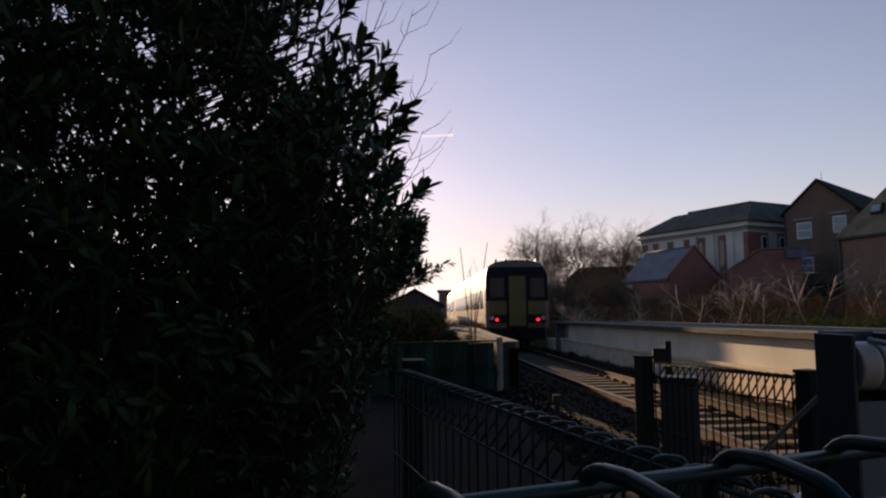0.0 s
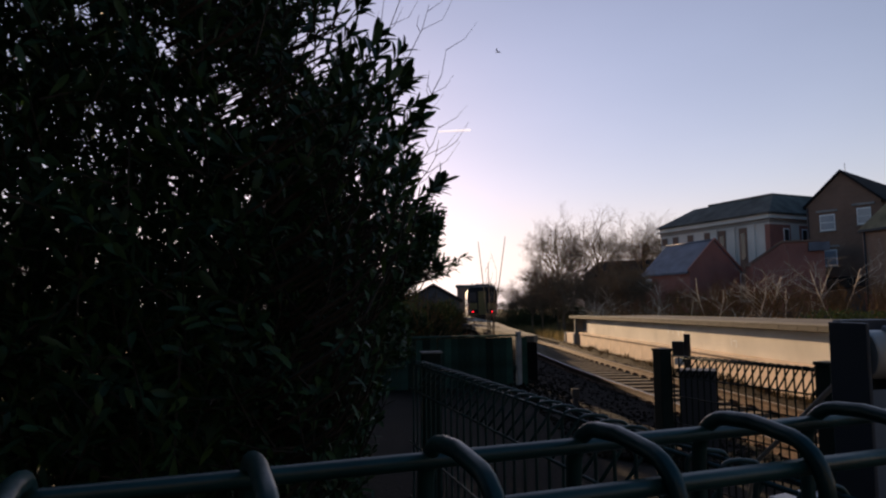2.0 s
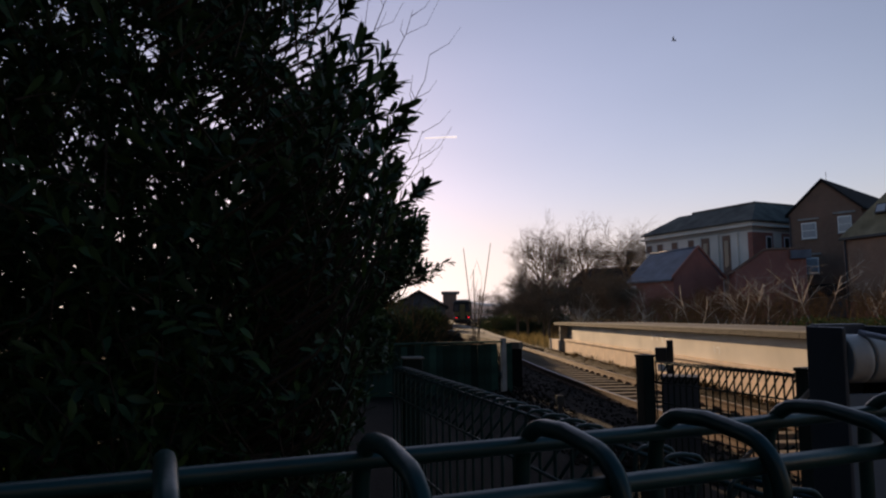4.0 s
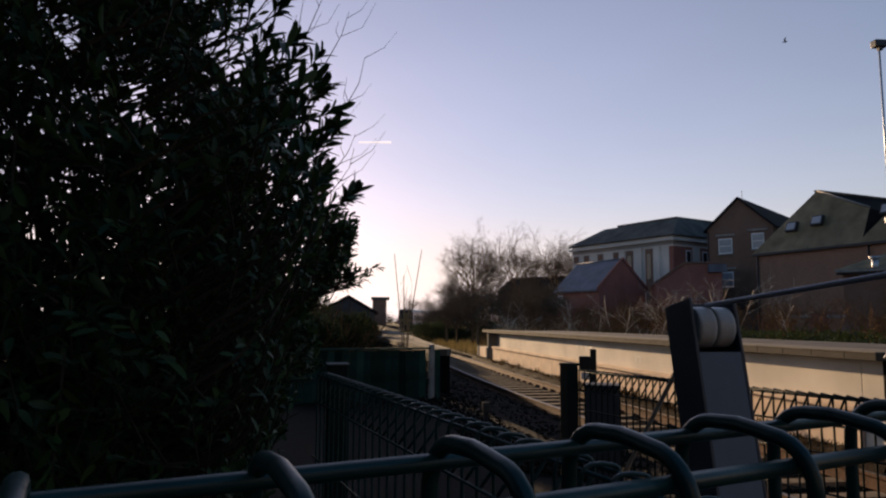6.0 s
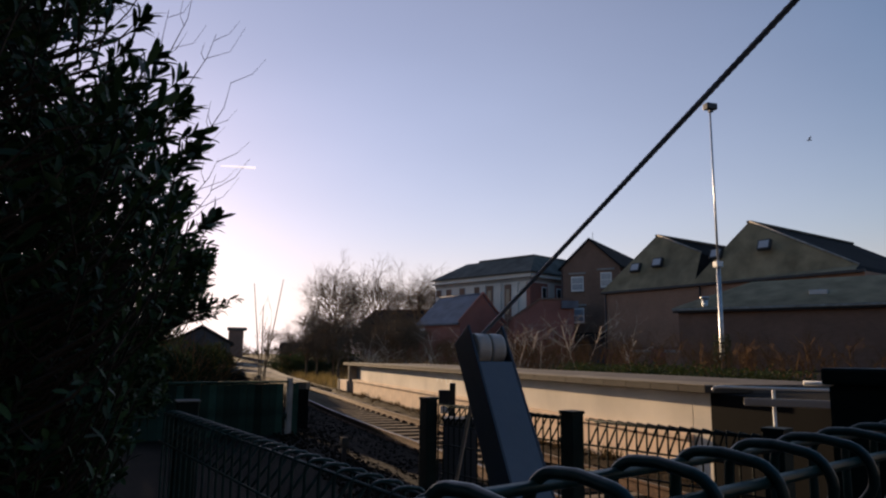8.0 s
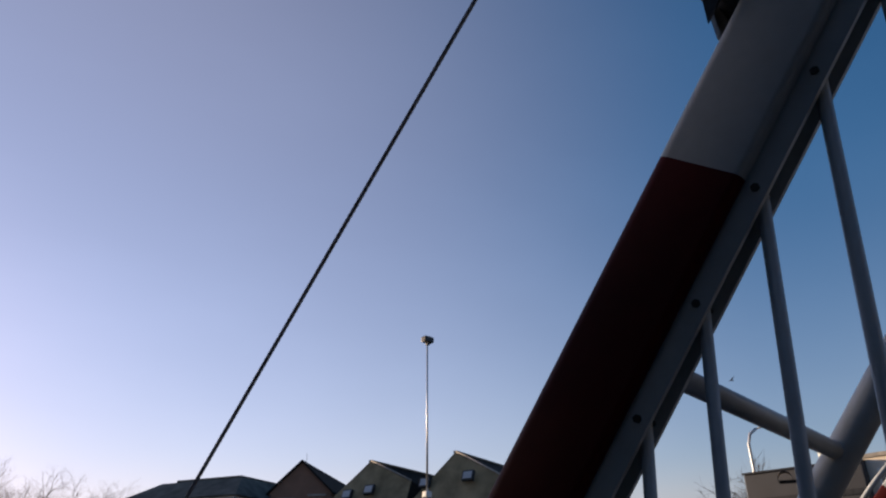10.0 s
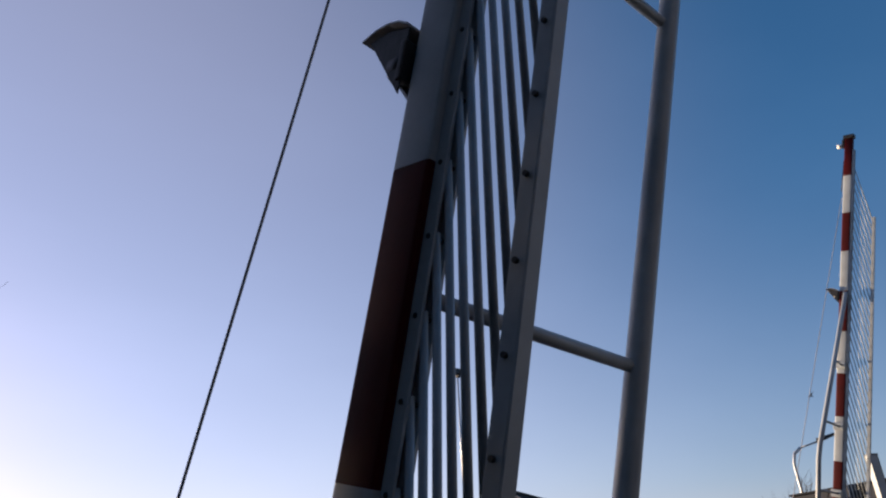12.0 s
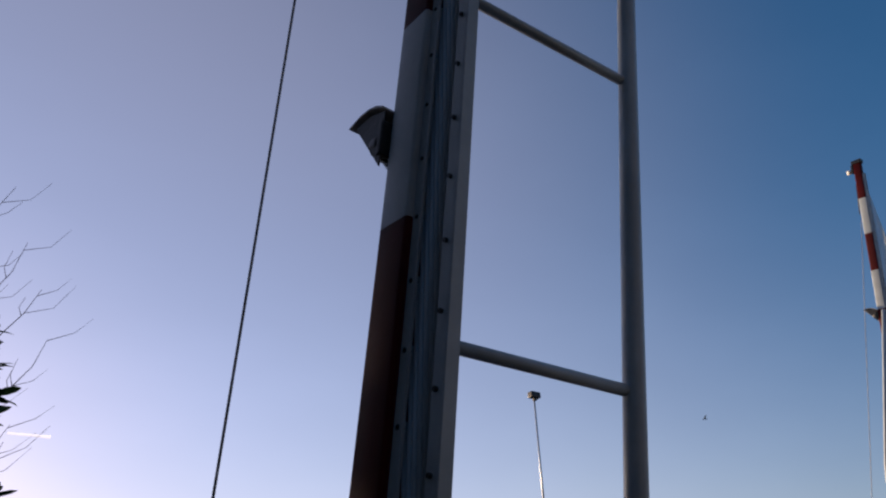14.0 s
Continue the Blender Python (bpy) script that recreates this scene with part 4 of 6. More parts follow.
def bm_mast():
    """Folded steel channel: two side plates, a front cover below the rollers and a cap."""
    bm = bmesh.new()
    x0, x1, w = 0.325, 0.404, 0.0460
    box(bm, x1 - 0.002, x1 + 0.003, -w + 0.0062, w - 0.0062, -0.10, 0.690)
    box(bm, x0 + 0.002, x0 + 0.008, -w + 0.0062, w - 0.0062, -0.10, 0.698)
    return bm


def bm_hood(s):
    """A scoop of sheet metal, open on the near side, over the lamp."""
    bm = bmesh.new()
    arc = [(s + 0.086, 0.036), (s + 0.105, 0.07), (s + 0.116, 0.11), (s + 0.117, 0.155), (s + 0.106, 0.206)]
    out = [(s - 0.09, 0.034)] + arc
    prism(bm, out, "y", 0.052, 0.056, 1)
    prism(bm, [(s - 0.085, 0.036), (s + 0.08, 0.036), (s + 0.10, 0.11), (s + 0.098, 0.18)], "y", -0.050, -0.046, 1)
    for (u0, v0), (u1, v1) in zip(arc + [(s - 0.09, 0.034)][:0], arc[1:]):
        prism(bm, [(u0, v0), (u1, v1), (u1 + 0.005, v1), (u0 + 0.005, v0)], "y", -0.058, 0.052)
    (u0, v0), (u1, v1) = arc[-1], (s - 0.09, 0.034)
    prism(bm, [(u0, v0), (u1, v1), (u1 + 0.008, v1), (u0 + 0.004, v0 - 0.008)], "y", -0.020, 0.052)
    return bm


THETA = [(0.0, -0.7), (4.7, -0.7), (5.0, -0.3), (5.4, 4.2), (6.2, 13.0), (7.2, 23.4), (8.2, 33.3), (9.3, 44.0), (9.5, 46.5), (10.0, 51.9), (10.2, 54.2), (11.0, 63.8), (11.7, 71.7), (12.1, 75.6), (12.5, 78.8),
         (13.0, 81.9), (13.5, 82.3), (14.0, 82.4)]
NEAR = barrier("crossing_barrier", pose(0.586, 1.415, 0.74, 0, 0, -83.44), "rising level crossing barrier with banded boom, skirt and stay mast", True)
FAR = barrier("crossing_barrier", pose(10.1, 5.3, 0.74, 0, 0, -88.0), "raising red and white level crossing barrier across the track", False)


def barrier_motion(b, lag, slack):
    body, boom, bars, rail, cable = b
    th = [(t, a - lag * max(0, min(1, a / 30)) * (1 if a < 60 else 1 - 0.55 * (a - 60) / 22.4)) for t, a in THETA]
    walk(boom, [(t, pose(0, 0, 0, 0, -a, 0)) for t, a in th])
    # the skirt trails a little behind the plumb line as the boom comes up
    lean = {10.0: 4.6, 10.2: 4.4, 11.0: 4.4, 11.7: 2.5, 12.1: 2.7, 12.5: 2.7, 13.0: 2.6, 13.5: 2.0, 14.0: 1.4}
    hang = [(t, a + lean.get(t, max(0, min(4.6, a / 10)))) for t, a in th]
    for bar in bars:
        p = bar.matrix_basis.translation.copy()
        walk(bar, [(t, pose(p.x, p.y, p.z, 0, a, 0)) for t, a in hang])
    walk(rail, [(t, pose(-BAR_L * math.sin(radians(a)), 0, -0.109 - BAR_L * math.cos(radians(a)))) for t, a in hang])
    # the stay runs from the rollers to the boom's tip, and slackens as the boom comes up
    base = math.degrees(math.atan2(0.776 - 0.04, 6.80 - 0.385))
    walk(cable, [(t, pose(0.385, 0, 0.776, 0, base, slack * {13.0: 0.18, 13.5: 0.28, 14.0: 1.0}.get(t, 0.0)) @ pose(-0.35, 0, 0)) for t, a in th])


def motions():
    barrier_motion(NEAR, 0.0, -4.4)
    barrier_motion(FAR, 6.5, 0.0)
    train_motion()
    bird_motion()


# ---- train ----
def carriage(label, rear):
    """One diesel multiple-unit carriage, 23 m long; local y runs forward from the rear face."""
    c = thing("train_carriage", (0, 0, 0), label, "train", "train carriages")
    L, h = 22.6, 1.365
    prof = [(-h + 0.06, 0.95), (-h, 1.15), (-h, 2.6), (-h + 0.03, 3.2)]
    roof = [(-h + 0.03, 3.2)] + [(-1.33 * math.copysign(abs(math.cos(radians(a))) ** 0.72, math.cos(radians(a))), 3.2 + 0.66 * math.sin(radians(a)) ** 0.72) for a in range(10, 180, 10)] + [(h - 0.03, 3.2)]
    prism_bm = prism(bmesh.new(), prof + [(-x, z) for x, z in prof[::-1]], "y", 0.0, L)
    part("body", prism_bm, "train_side", c, "maroon and cream body side")
    part("roof", prism(bmesh.new(), roof, "y", 0.02, L), "train_roof", c, "dark curved roof", smooth=False)
    for s in (-1, 1):
        part("cream_band", B(min(s * h, s * (h + 0.006)), max(s * h, s * (h + 0.006)), 0.3, L - 0.3, 1.95, 2.55), "train_white", c)
        part("waist_band", B(min(s * h, s * (h + 0.005)), max(s * h, s * (h + 0.005)), 0.3, L - 0.3, 1.16, 1.45), "train_white", c)
        w0 = None
        for i in range(11):
            m = pose(s * (h + 0.008), 1.6 + i * 1.85, 2.2)
            if w0 is None:
                w0 = part("side_window", B(-0.006, 0.006, -0.7, 0.7, -0.42, 0.40, 0.004), "train_glass", c, at=m)
            else:
                share("side_window", w0, c, m)
    part("underframe", B(-1.1, 1.1, 0.6, L - 0.6, 0.42, 0.95, 0.03), "train_black", c)
    for y in (3.4, L - 3.4):
        bg = part("bogie", B(-1.05, 1.05, y - 1.5, y + 1.5, 0.30, 0.62, 0.05), "train_black", c)
        for yy in (y - 1.2, y + 1.2):
            for s in (-0.7525, 0.7525):
                part("wheel", tube(bmesh.new(), [(s - 0.06, yy, 0.42), (s + 0.06, yy, 0.42)], 0.42, 16), "train_black", bg)
    if rear:
        part("end_panel", prism(bmesh.new(), [(-1.30, 1.0), (-1.34, 2.1), (1.34, 2.1), (1.30, 1.0)], "y", -0.05, 0.0), "train_yellow", c, "yellow warning panel")
        part("window_band", prism(bmesh.new(), [(-1.34, 2.1), (-1.32, 3.2), (-1.12, 3.56), (1.12, 3.56), (1.32, 3.2), (1.34, 2.1)], "y", -0.055, 0.0), "train_black", c, "black window surround")
        part("gangway_door", B(-0.36, 0.36, -0.13, -0.05, 1.02, 3.16, 0.02), "train_yellow", c, "yellow gangway door")
        part("door_surround", B(-0.46, 0.46, -0.09, -0.056, 0.95, 3.24, 0.02), "train_black", c)
        for s in (-1, 1):
            part("cab_window", B(min(s * 0.56, s * 1.18), max(s * 0.56, s * 1.18), -0.075, -0.056, 2.25, 3.08, 0.01), "train_glass", c)
            bm = bmesh.new()
            tube(bm, [(s * 0.88, -0.10, 1.30), (s * 0.88, -0.05, 1.30)], 0.055, 16)
            part("tail_lamp", bm, "tail_lamp", c, "lit red tail lamp")
            bm = bmesh.new()
            tube(bm, [(s * 1.10, -0.09, 1.38), (s * 1.10, -0.05, 1.38)], 0.09, 16)
            part("head_lamp", bm, "pane", c)
        for x in (-0.9, -0.45, 0.0, 0.45, 0.9):
            part("roof_rib", B(x - 0.05, x + 0.05, -0.02, 0.5, 3.78, 3.90, 0.01), "train_black", c)
        part("horn_bar", B(-0.55, 0.55, -0.10, -0.056, 3.30, 3.40, 0.01), "train_black", c)
        part("lamp_strip", B(-1.2, 1.2, -0.062, -0.051, 1.15, 1.52, 0.01), "train_black", c, "dark lamp strip")
        for s in (-1, 1):
            part("corner_pillar", B(min(s * 1.2, s * 1.36), max(s * 1.2, s * 1.36), -0.07, 0.2, 0.95, 2.1, 0.03), "train_side", c)
        part("coupler", B(-0.15, 0.15, -0.45, 0.0, 0.80, 1.05, 0.03), "train_black", c)
        part("skirt", B(-1.2, 1.2, -0.02, 0.3, 0.45, 0.95, 0.04), "train_black", c)
    return c


REAR = carriage("rear railcar with yellow end and lit red tail lamps", True)
FRONT = carriage("maroon railcar coupled ahead", False)
TRAIN_Y = [(0.0, 29.5), (0.5, 37.2), (1.0, 45.6), (1.5, 54.3), (2.0, 63.4), (2.5, 72.4), (3.0, 81.5), (4.0, 99), (5.0, 114.5), (6.0, 125), (7.0, 134), (8.5, 146), (10.5, 162), (14.0, 190)]


def train_motion():
    for ob, lead in ((REAR, 0.0), (FRONT, 23.1)):
        rows = []
        for t, y in TRAIN_Y:
            a, b = y + lead, y + lead + 22.6
            xa, xb = track_x(min(a, 239)), track_x(min(b, 239.5))
            rows.append((t, pose(xa, a, 0.0, 0, 0, -math.degrees(math.atan2(xb - xa, 22.6)))))
        walk(ob, rows)


# ---- bird ----
def bird():
    b = thing("bird", (20, 40, 20), "dark gull gliding in the sky", "bird")
    bm = bmesh.new()
    tube(bm, [(0, -0.14, 0), (0, -0.06, 0.006), (0, 0.05, 0.01), (0, 0.13, 0)], 0.032, 8, r1=0.013)
    part("body", bm, "bird", b, smooth=True)
    for s in (-1, 1):
        bm = bmesh.new()
        prism(bm, [(s * 0.02, -0.05), (s * 0.17, -0.04), (s * 0.34, -0.08), (s * 0.17, 0.045), (s * 0.02, 0.05)], "z", -0.006, 0.006)
        part("wing", bm, "bird", b, at=pose(0, 0, 0.01, 0, -s * 22, 0))
    return b


BIRD = bird()
BIRD_ROWS = [(0.0, -5.5, 42.8, 14.5), (1.2, -0.7, 42.4, 16.7), (1.6, 1.0, 42.1, 17.4), (2.0, 2.9, 41.9, 17.6), (2.7, 6.4, 41.7, 17.2), (4.8, 18.3, 37.7, 18.0), (5.4, 20.7, 36.5, 17.8),
             (6.2, 23.9, 34.8, 17.1), (6.6, 25.5, 34.2, 16.1), (9.3, 36.7, 23.3, 13.4), (11.0, 41.0, 16.0, 12.6), (12.5, 39.1, 19.1, 13.1), (13.3, 36.6, 23.2, 13.8), (14.0, 34.4, 26.2, 14.2)]


def bird_motion():
    walk(BIRD, [(t, pose(x, y, z, 0, 12, 60)) for t, x, y, z in BIRD_ROWS])


# ---- buildings ----
def windowed(parent, x, z, w, h, y=0.0, glass="pane", bars=1):
    """A sash window on the wall face local y, looking towards -y."""
    f = part("window", B(x - w / 2 - 0.07, x + w / 2 + 0.07, y - 0.03, y + 0.05, z - h / 2 - 0.07, z + h / 2 + 0.07, 0.01), "frame_white", parent, "white-framed window")
    k = bars + 1
    hh = h / k
    for i in range(k):
        z0 = z - h / 2 + i * hh
        part("pane", B(x - w / 2, x + w / 2, y - 0.045, y - 0.032, z0 + 0.03, z0 + hh - 0.03), glass, f)
    part("sill", B(x - w / 2 - 0.12, x + w / 2 + 0.12, y - 0.12, y - 0.0, z - h / 2 - 0.17, z - h / 2 - 0.075, 0.01), "concrete", f)
    return f


def gable_house(name, m, w, d, eave, ridge, wall, roof, label, windows=(), overhang=0.2, low=-0.4):
    """Gable end on local y = 0 from x = 0 to w, ridge running along +y."""
    h = thing(name, m, label, "building")
    part("wall", prism(bmesh.new(), [(0, low), (0, eave), (w / 2, ridge), (w, eave), (w, low)], "y", 0, d), wall, h)
    s = (ridge - eave) / (w / 2)
    bm = bmesh.new()
    for k in (0, 1):
        x0, x1 = (-overhang, w / 2) if k == 0 else (w + overhang, w / 2)
        z0, z1 = eave - s * overhang, ridge
        prism(bm, [(x0, z0 + 0.02), (x1, z1 + 0.02), (x1, z1 + 0.2), (x0, z0 + 0.2)], "y", -overhang, d + overhang)
    part("roof", bm, roof, h)
    for x, z, ww, hh in windows:
        windowed(h, x, z, ww, hh)
    return h


def from_to(az0, d0, az1, d1):
    """A pose whose local x runs from one bearing and distance to another, and the length between."""
    a, b = Vector(polar(az0, d0)), Vector(polar(az1, d1))
    v = b - a
    return pose(a.x, a.y, 0, 0, 0, math.degrees(math.atan2(v.y, v.x))), v.length


def hall():
    """White-rendered hall: piers, tall brick bays and a hipped slate roof; local x along the long front, y into the building."""
    m, n = from_to(16.8, 70.6, 24.65, 62.0)
    b = thing("hall_building", m, "white-rendered hall with brick bays and a hipped slate roof", "building")
    d, eave = 11.0, 8.35
    part("wall", B(0, n, 0, d, -0.5, eave), "render_white", b)
    part("frieze", B(-0.06, n + 0.06, -0.06, d + 0.06, eave + 0.001, eave + 0.30, 0.02), "render_grey", b, "grey frieze")
    part("cornice", B(-0.34, n + 0.34, -0.34, d + 0.34, eave + 0.301, eave + 0.48, 0.05), "render_white", b, "projecting white cornice")
    part("parapet", B(-0.10, n + 0.10, -0.10, d + 0.10, eave + 0.481, eave + 0.74, 0.03), "render_white", b, "white parapet")
    part("gutter", B(-0.36, n + 0.36, -0.36, d + 0.36, eave + 0.741, eave + 0.84, 0.03), "slate", b, "dark roof edge")
    bm = bmesh.new()
    z0, z1, k = eave + 0.841, eave + 2.62, 2.5
    lo = [bm.verts.new(p) for p in ((-0.36, -0.36, z0), (n + 0.36, -0.36, z0), (n + 0.36, d + 0.36, z0), (-0.36, d + 0.36, z0))]
    hi = [bm.verts.new(p) for p in ((2.0, k, z1), (n - 1.5, k, z1), (n - 1.5, d - k, z1), (2.0, d - k, z1))]
    for i in range(4):
        bm.faces.new((lo[i], lo[(i + 1) % 4], hi[(i + 1) % 4], hi[i]))
    bm.faces.new(hi)
    bm.faces.new(lo[::-1])
    part("roof", bm, "slate", b, "hipped slate roof")
    part("ridge_curb", B(3.6, n - 1.7, k + 0.1, d - k - 0.1, z1 + 0.001, z1 + 0.22, 0.04), "slate", b)
    # small square windows under the frieze
    for x in (0.5, 1.95, 3.85, 5.9):
        w = part("window", B(x - 0.40, x + 0.40, -0.05, 0.05, 7.42, 8.18, 0.02), "render_grey", b, "small square window")
        part("pane", B(x - 0.33, x + 0.33, -0.065, -0.052, 7.48, 8.12), "brick_dark", w)
    # tall brick bays between white piers
    for x in (7.55, 9.85):
        bay = part("brick_bay", B(x - 0.42, x + 0.42, -0.06, 0.05, 1.0, 8.15, 0.01), "brick_dark", b, "tall dark brick bay")
        part("pane", B(x - 0.22, x + 0.22, -0.075, -0.062, 5.4, 7.7), "pane_dark", bay)
    for x in (6.7, 8.7, 10.75):
        pier = part("pier", B(x - 0.36, x + 0.36, -0.16, 0.0, -0.5, 8.12, 0.02), "render_white", b, "white pier")
        part("pier_cap", B(x - 0.44, x + 0.44, -0.22, 0.0, 8.121, 8.30, 0.02), "render_white", pier)
    part("brick_corner", B(n - 0.42, n + 0.05, -0.05, 1.35, -0.5, 8.2, 0.01), "brick_red", b, "red-brick corner bay")
    for y, mat in ((1.9, "pane"), (4.1, "pane"), (6.6, "pane")):
        bay = part("side_bay", B(n - 0.02, n + 0.05, y - 0.55, y + 0.55, -0.5, 8.2, 0.01), "brick_red", b, "red-brick side bay")
        w = part("window", B(n + 0.051, n + 0.09, y - 0.34, y + 0.34, 6.2, 7.9, 0.01), "frame_white", bay)
        part("pane", B(n + 0.091, n + 0.10, y - 0.26, y + 0.26, 6.3, 7.8), "pane_dark", w)


def skylight(parent, x, z, y, slope, w=0.66, h=0.5):
    s = part("skylight", B(-w / 2 - 0.1, w / 2 + 0.1, -0.12, 0.12, -h / 2 - 0.1, h / 2 + 0.1, 0.02), "dark", parent, "dark-framed skylight", at=pose(x, y, z, -slope, 0, 0))
    part("pane", B(-w / 2, w / 2, -0.14, -0.122, -h / 2, h / 2), "pane", s)


def warehouse():
    """Brown-roofed warehouse with two hipped fronts and skylights, brick below; local x along the front."""
    a, dirv = Vector((28.0, 47.3)), Vector((0.301, -0.954))
    m = pose(a.x, a.y, 0, 0, 0, math.degrees(math.atan2(dirv.y, dirv.x)))
    b = thing("warehouse", m, "brick warehouse with twin hipped brown-tiled roofs and skylights", "building")
    part("wall", B(0, 19.0, 0, 16, -0.5, 6.5), "brick_brown", b)
    part("plinth", B(-0.04, 19.0, -0.07, 0.0, -0.5, 2.2, 0.01), "brick_red", b, "redder lower brickwork")
    part("string_course", B(-0.06, 19.0, -0.11, 0.0, 2.201, 2.36, 0.01), "brick_dark", b)
    part("gutter", B(-0.15, 19.1, -0.25, -0.05, 6.42, 6.6, 0.03), "dark", b)
    for x in (0.25, 8.6):
        part("drainpipe", tube(bmesh.new(), [(x, -0.12, -0.4), (x, -0.12, 6.4)], 0.06, 8), "dark", b)
    back = 1.6
    for x0, xm, x1, top in ((-0.2, 3.9, 8.2, 10.7), (7.9, 11.35, 18.6, 10.62)):
        bm = bmesh.new()
        e = 6.6
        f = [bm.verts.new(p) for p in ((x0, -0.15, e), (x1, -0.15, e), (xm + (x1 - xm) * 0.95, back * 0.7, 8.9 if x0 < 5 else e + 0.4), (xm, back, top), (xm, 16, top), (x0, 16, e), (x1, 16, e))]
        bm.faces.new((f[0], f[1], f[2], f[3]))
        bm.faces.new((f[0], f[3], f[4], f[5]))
        # far slope takes the dark felt colour so that it looks shaded
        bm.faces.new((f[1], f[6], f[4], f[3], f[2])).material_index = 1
        bm.faces.new((f[5], f[4], f[6]))
        bm.faces.new((f[0], f[5], f[6], f[1]))
        bmesh.ops.recalc_face_normals(bm, faces=bm.faces[:])
        part("roof", bm, ["tile_brown", "felt"], b, "hipped brown tiled roof, far slope darkened as shaded")
        part("ridge", B(xm - 0.16, xm + 0.16, back, 16, top - 0.03, top + 0.12, 0.04), "slate", b)
        # pale verge that runs down from the peak on the shaded side
        part("verge", tube(bmesh.new(), [(xm + 0.1, back, top + 0.05), (xm + (x1 - xm) * 0.95, back * 0.7, (8.9 if x0 < 5 else e + 0.4) + 0.06)], 0.07, 6), "concrete", b, "pale roof verge")
    slope = math.degrees(math.atan2(back, 4.1))
    for x, z in ((2.75, 8.3), (4.7, 8.5), (9.5, 8.6), (12.9, 8.8)):
        skylight(b, x, z, -0.15 + (z - 6.6) * back / 4.1 - 0.03, slope)
    for x in (3.5, 6.4):
        w = part("window", B(x - 0.75, x + 0.75, -0.12, 0.04, 0.75, 1.95, 0.01), "brick_brown", b, "bricked-up lower window")
        part("lintel", B(x - 0.85, x + 0.85, -0.15, 0.0, 1.951, 2.15, 0.01), "concrete", w, "pale lintel")


def side_house(name, m, n, d, eave, ridge, wall, roof, label):
    """Eaves along local x from 0 to n, gables at both ends, ridge half way back."""
    h = thing(name, m, label, "building")
    part("wall", prism(bmesh.new(), [(0, -0.5), (0, eave), (d / 2, ridge), (d, eave), (d, -0.5)], "x", 0, n), wall, h)
    bm = bmesh.new()
    s = (ridge - eave) / (d / 2)
    for k in (0, 1):
        y0, y1 = (-0.25, d / 2) if k == 0 else (d + 0.25, d / 2)
        z0 = eave - 0.25 * s
        prism(bm, [(y0, z0 + 0.01), (y1, ridge + 0.01), (y1, ridge + 0.16), (y0, z0 + 0.16)], "x", -0.15, n - 0.02)
    part("roof", bm, roof, h)
    part("ridge_tiles", tube(bmesh.new(), [(-0.15, d / 2, ridge + 0.16), (n, d / 2, ridge + 0.16)], 0.09, 8), roof, h)
    return h


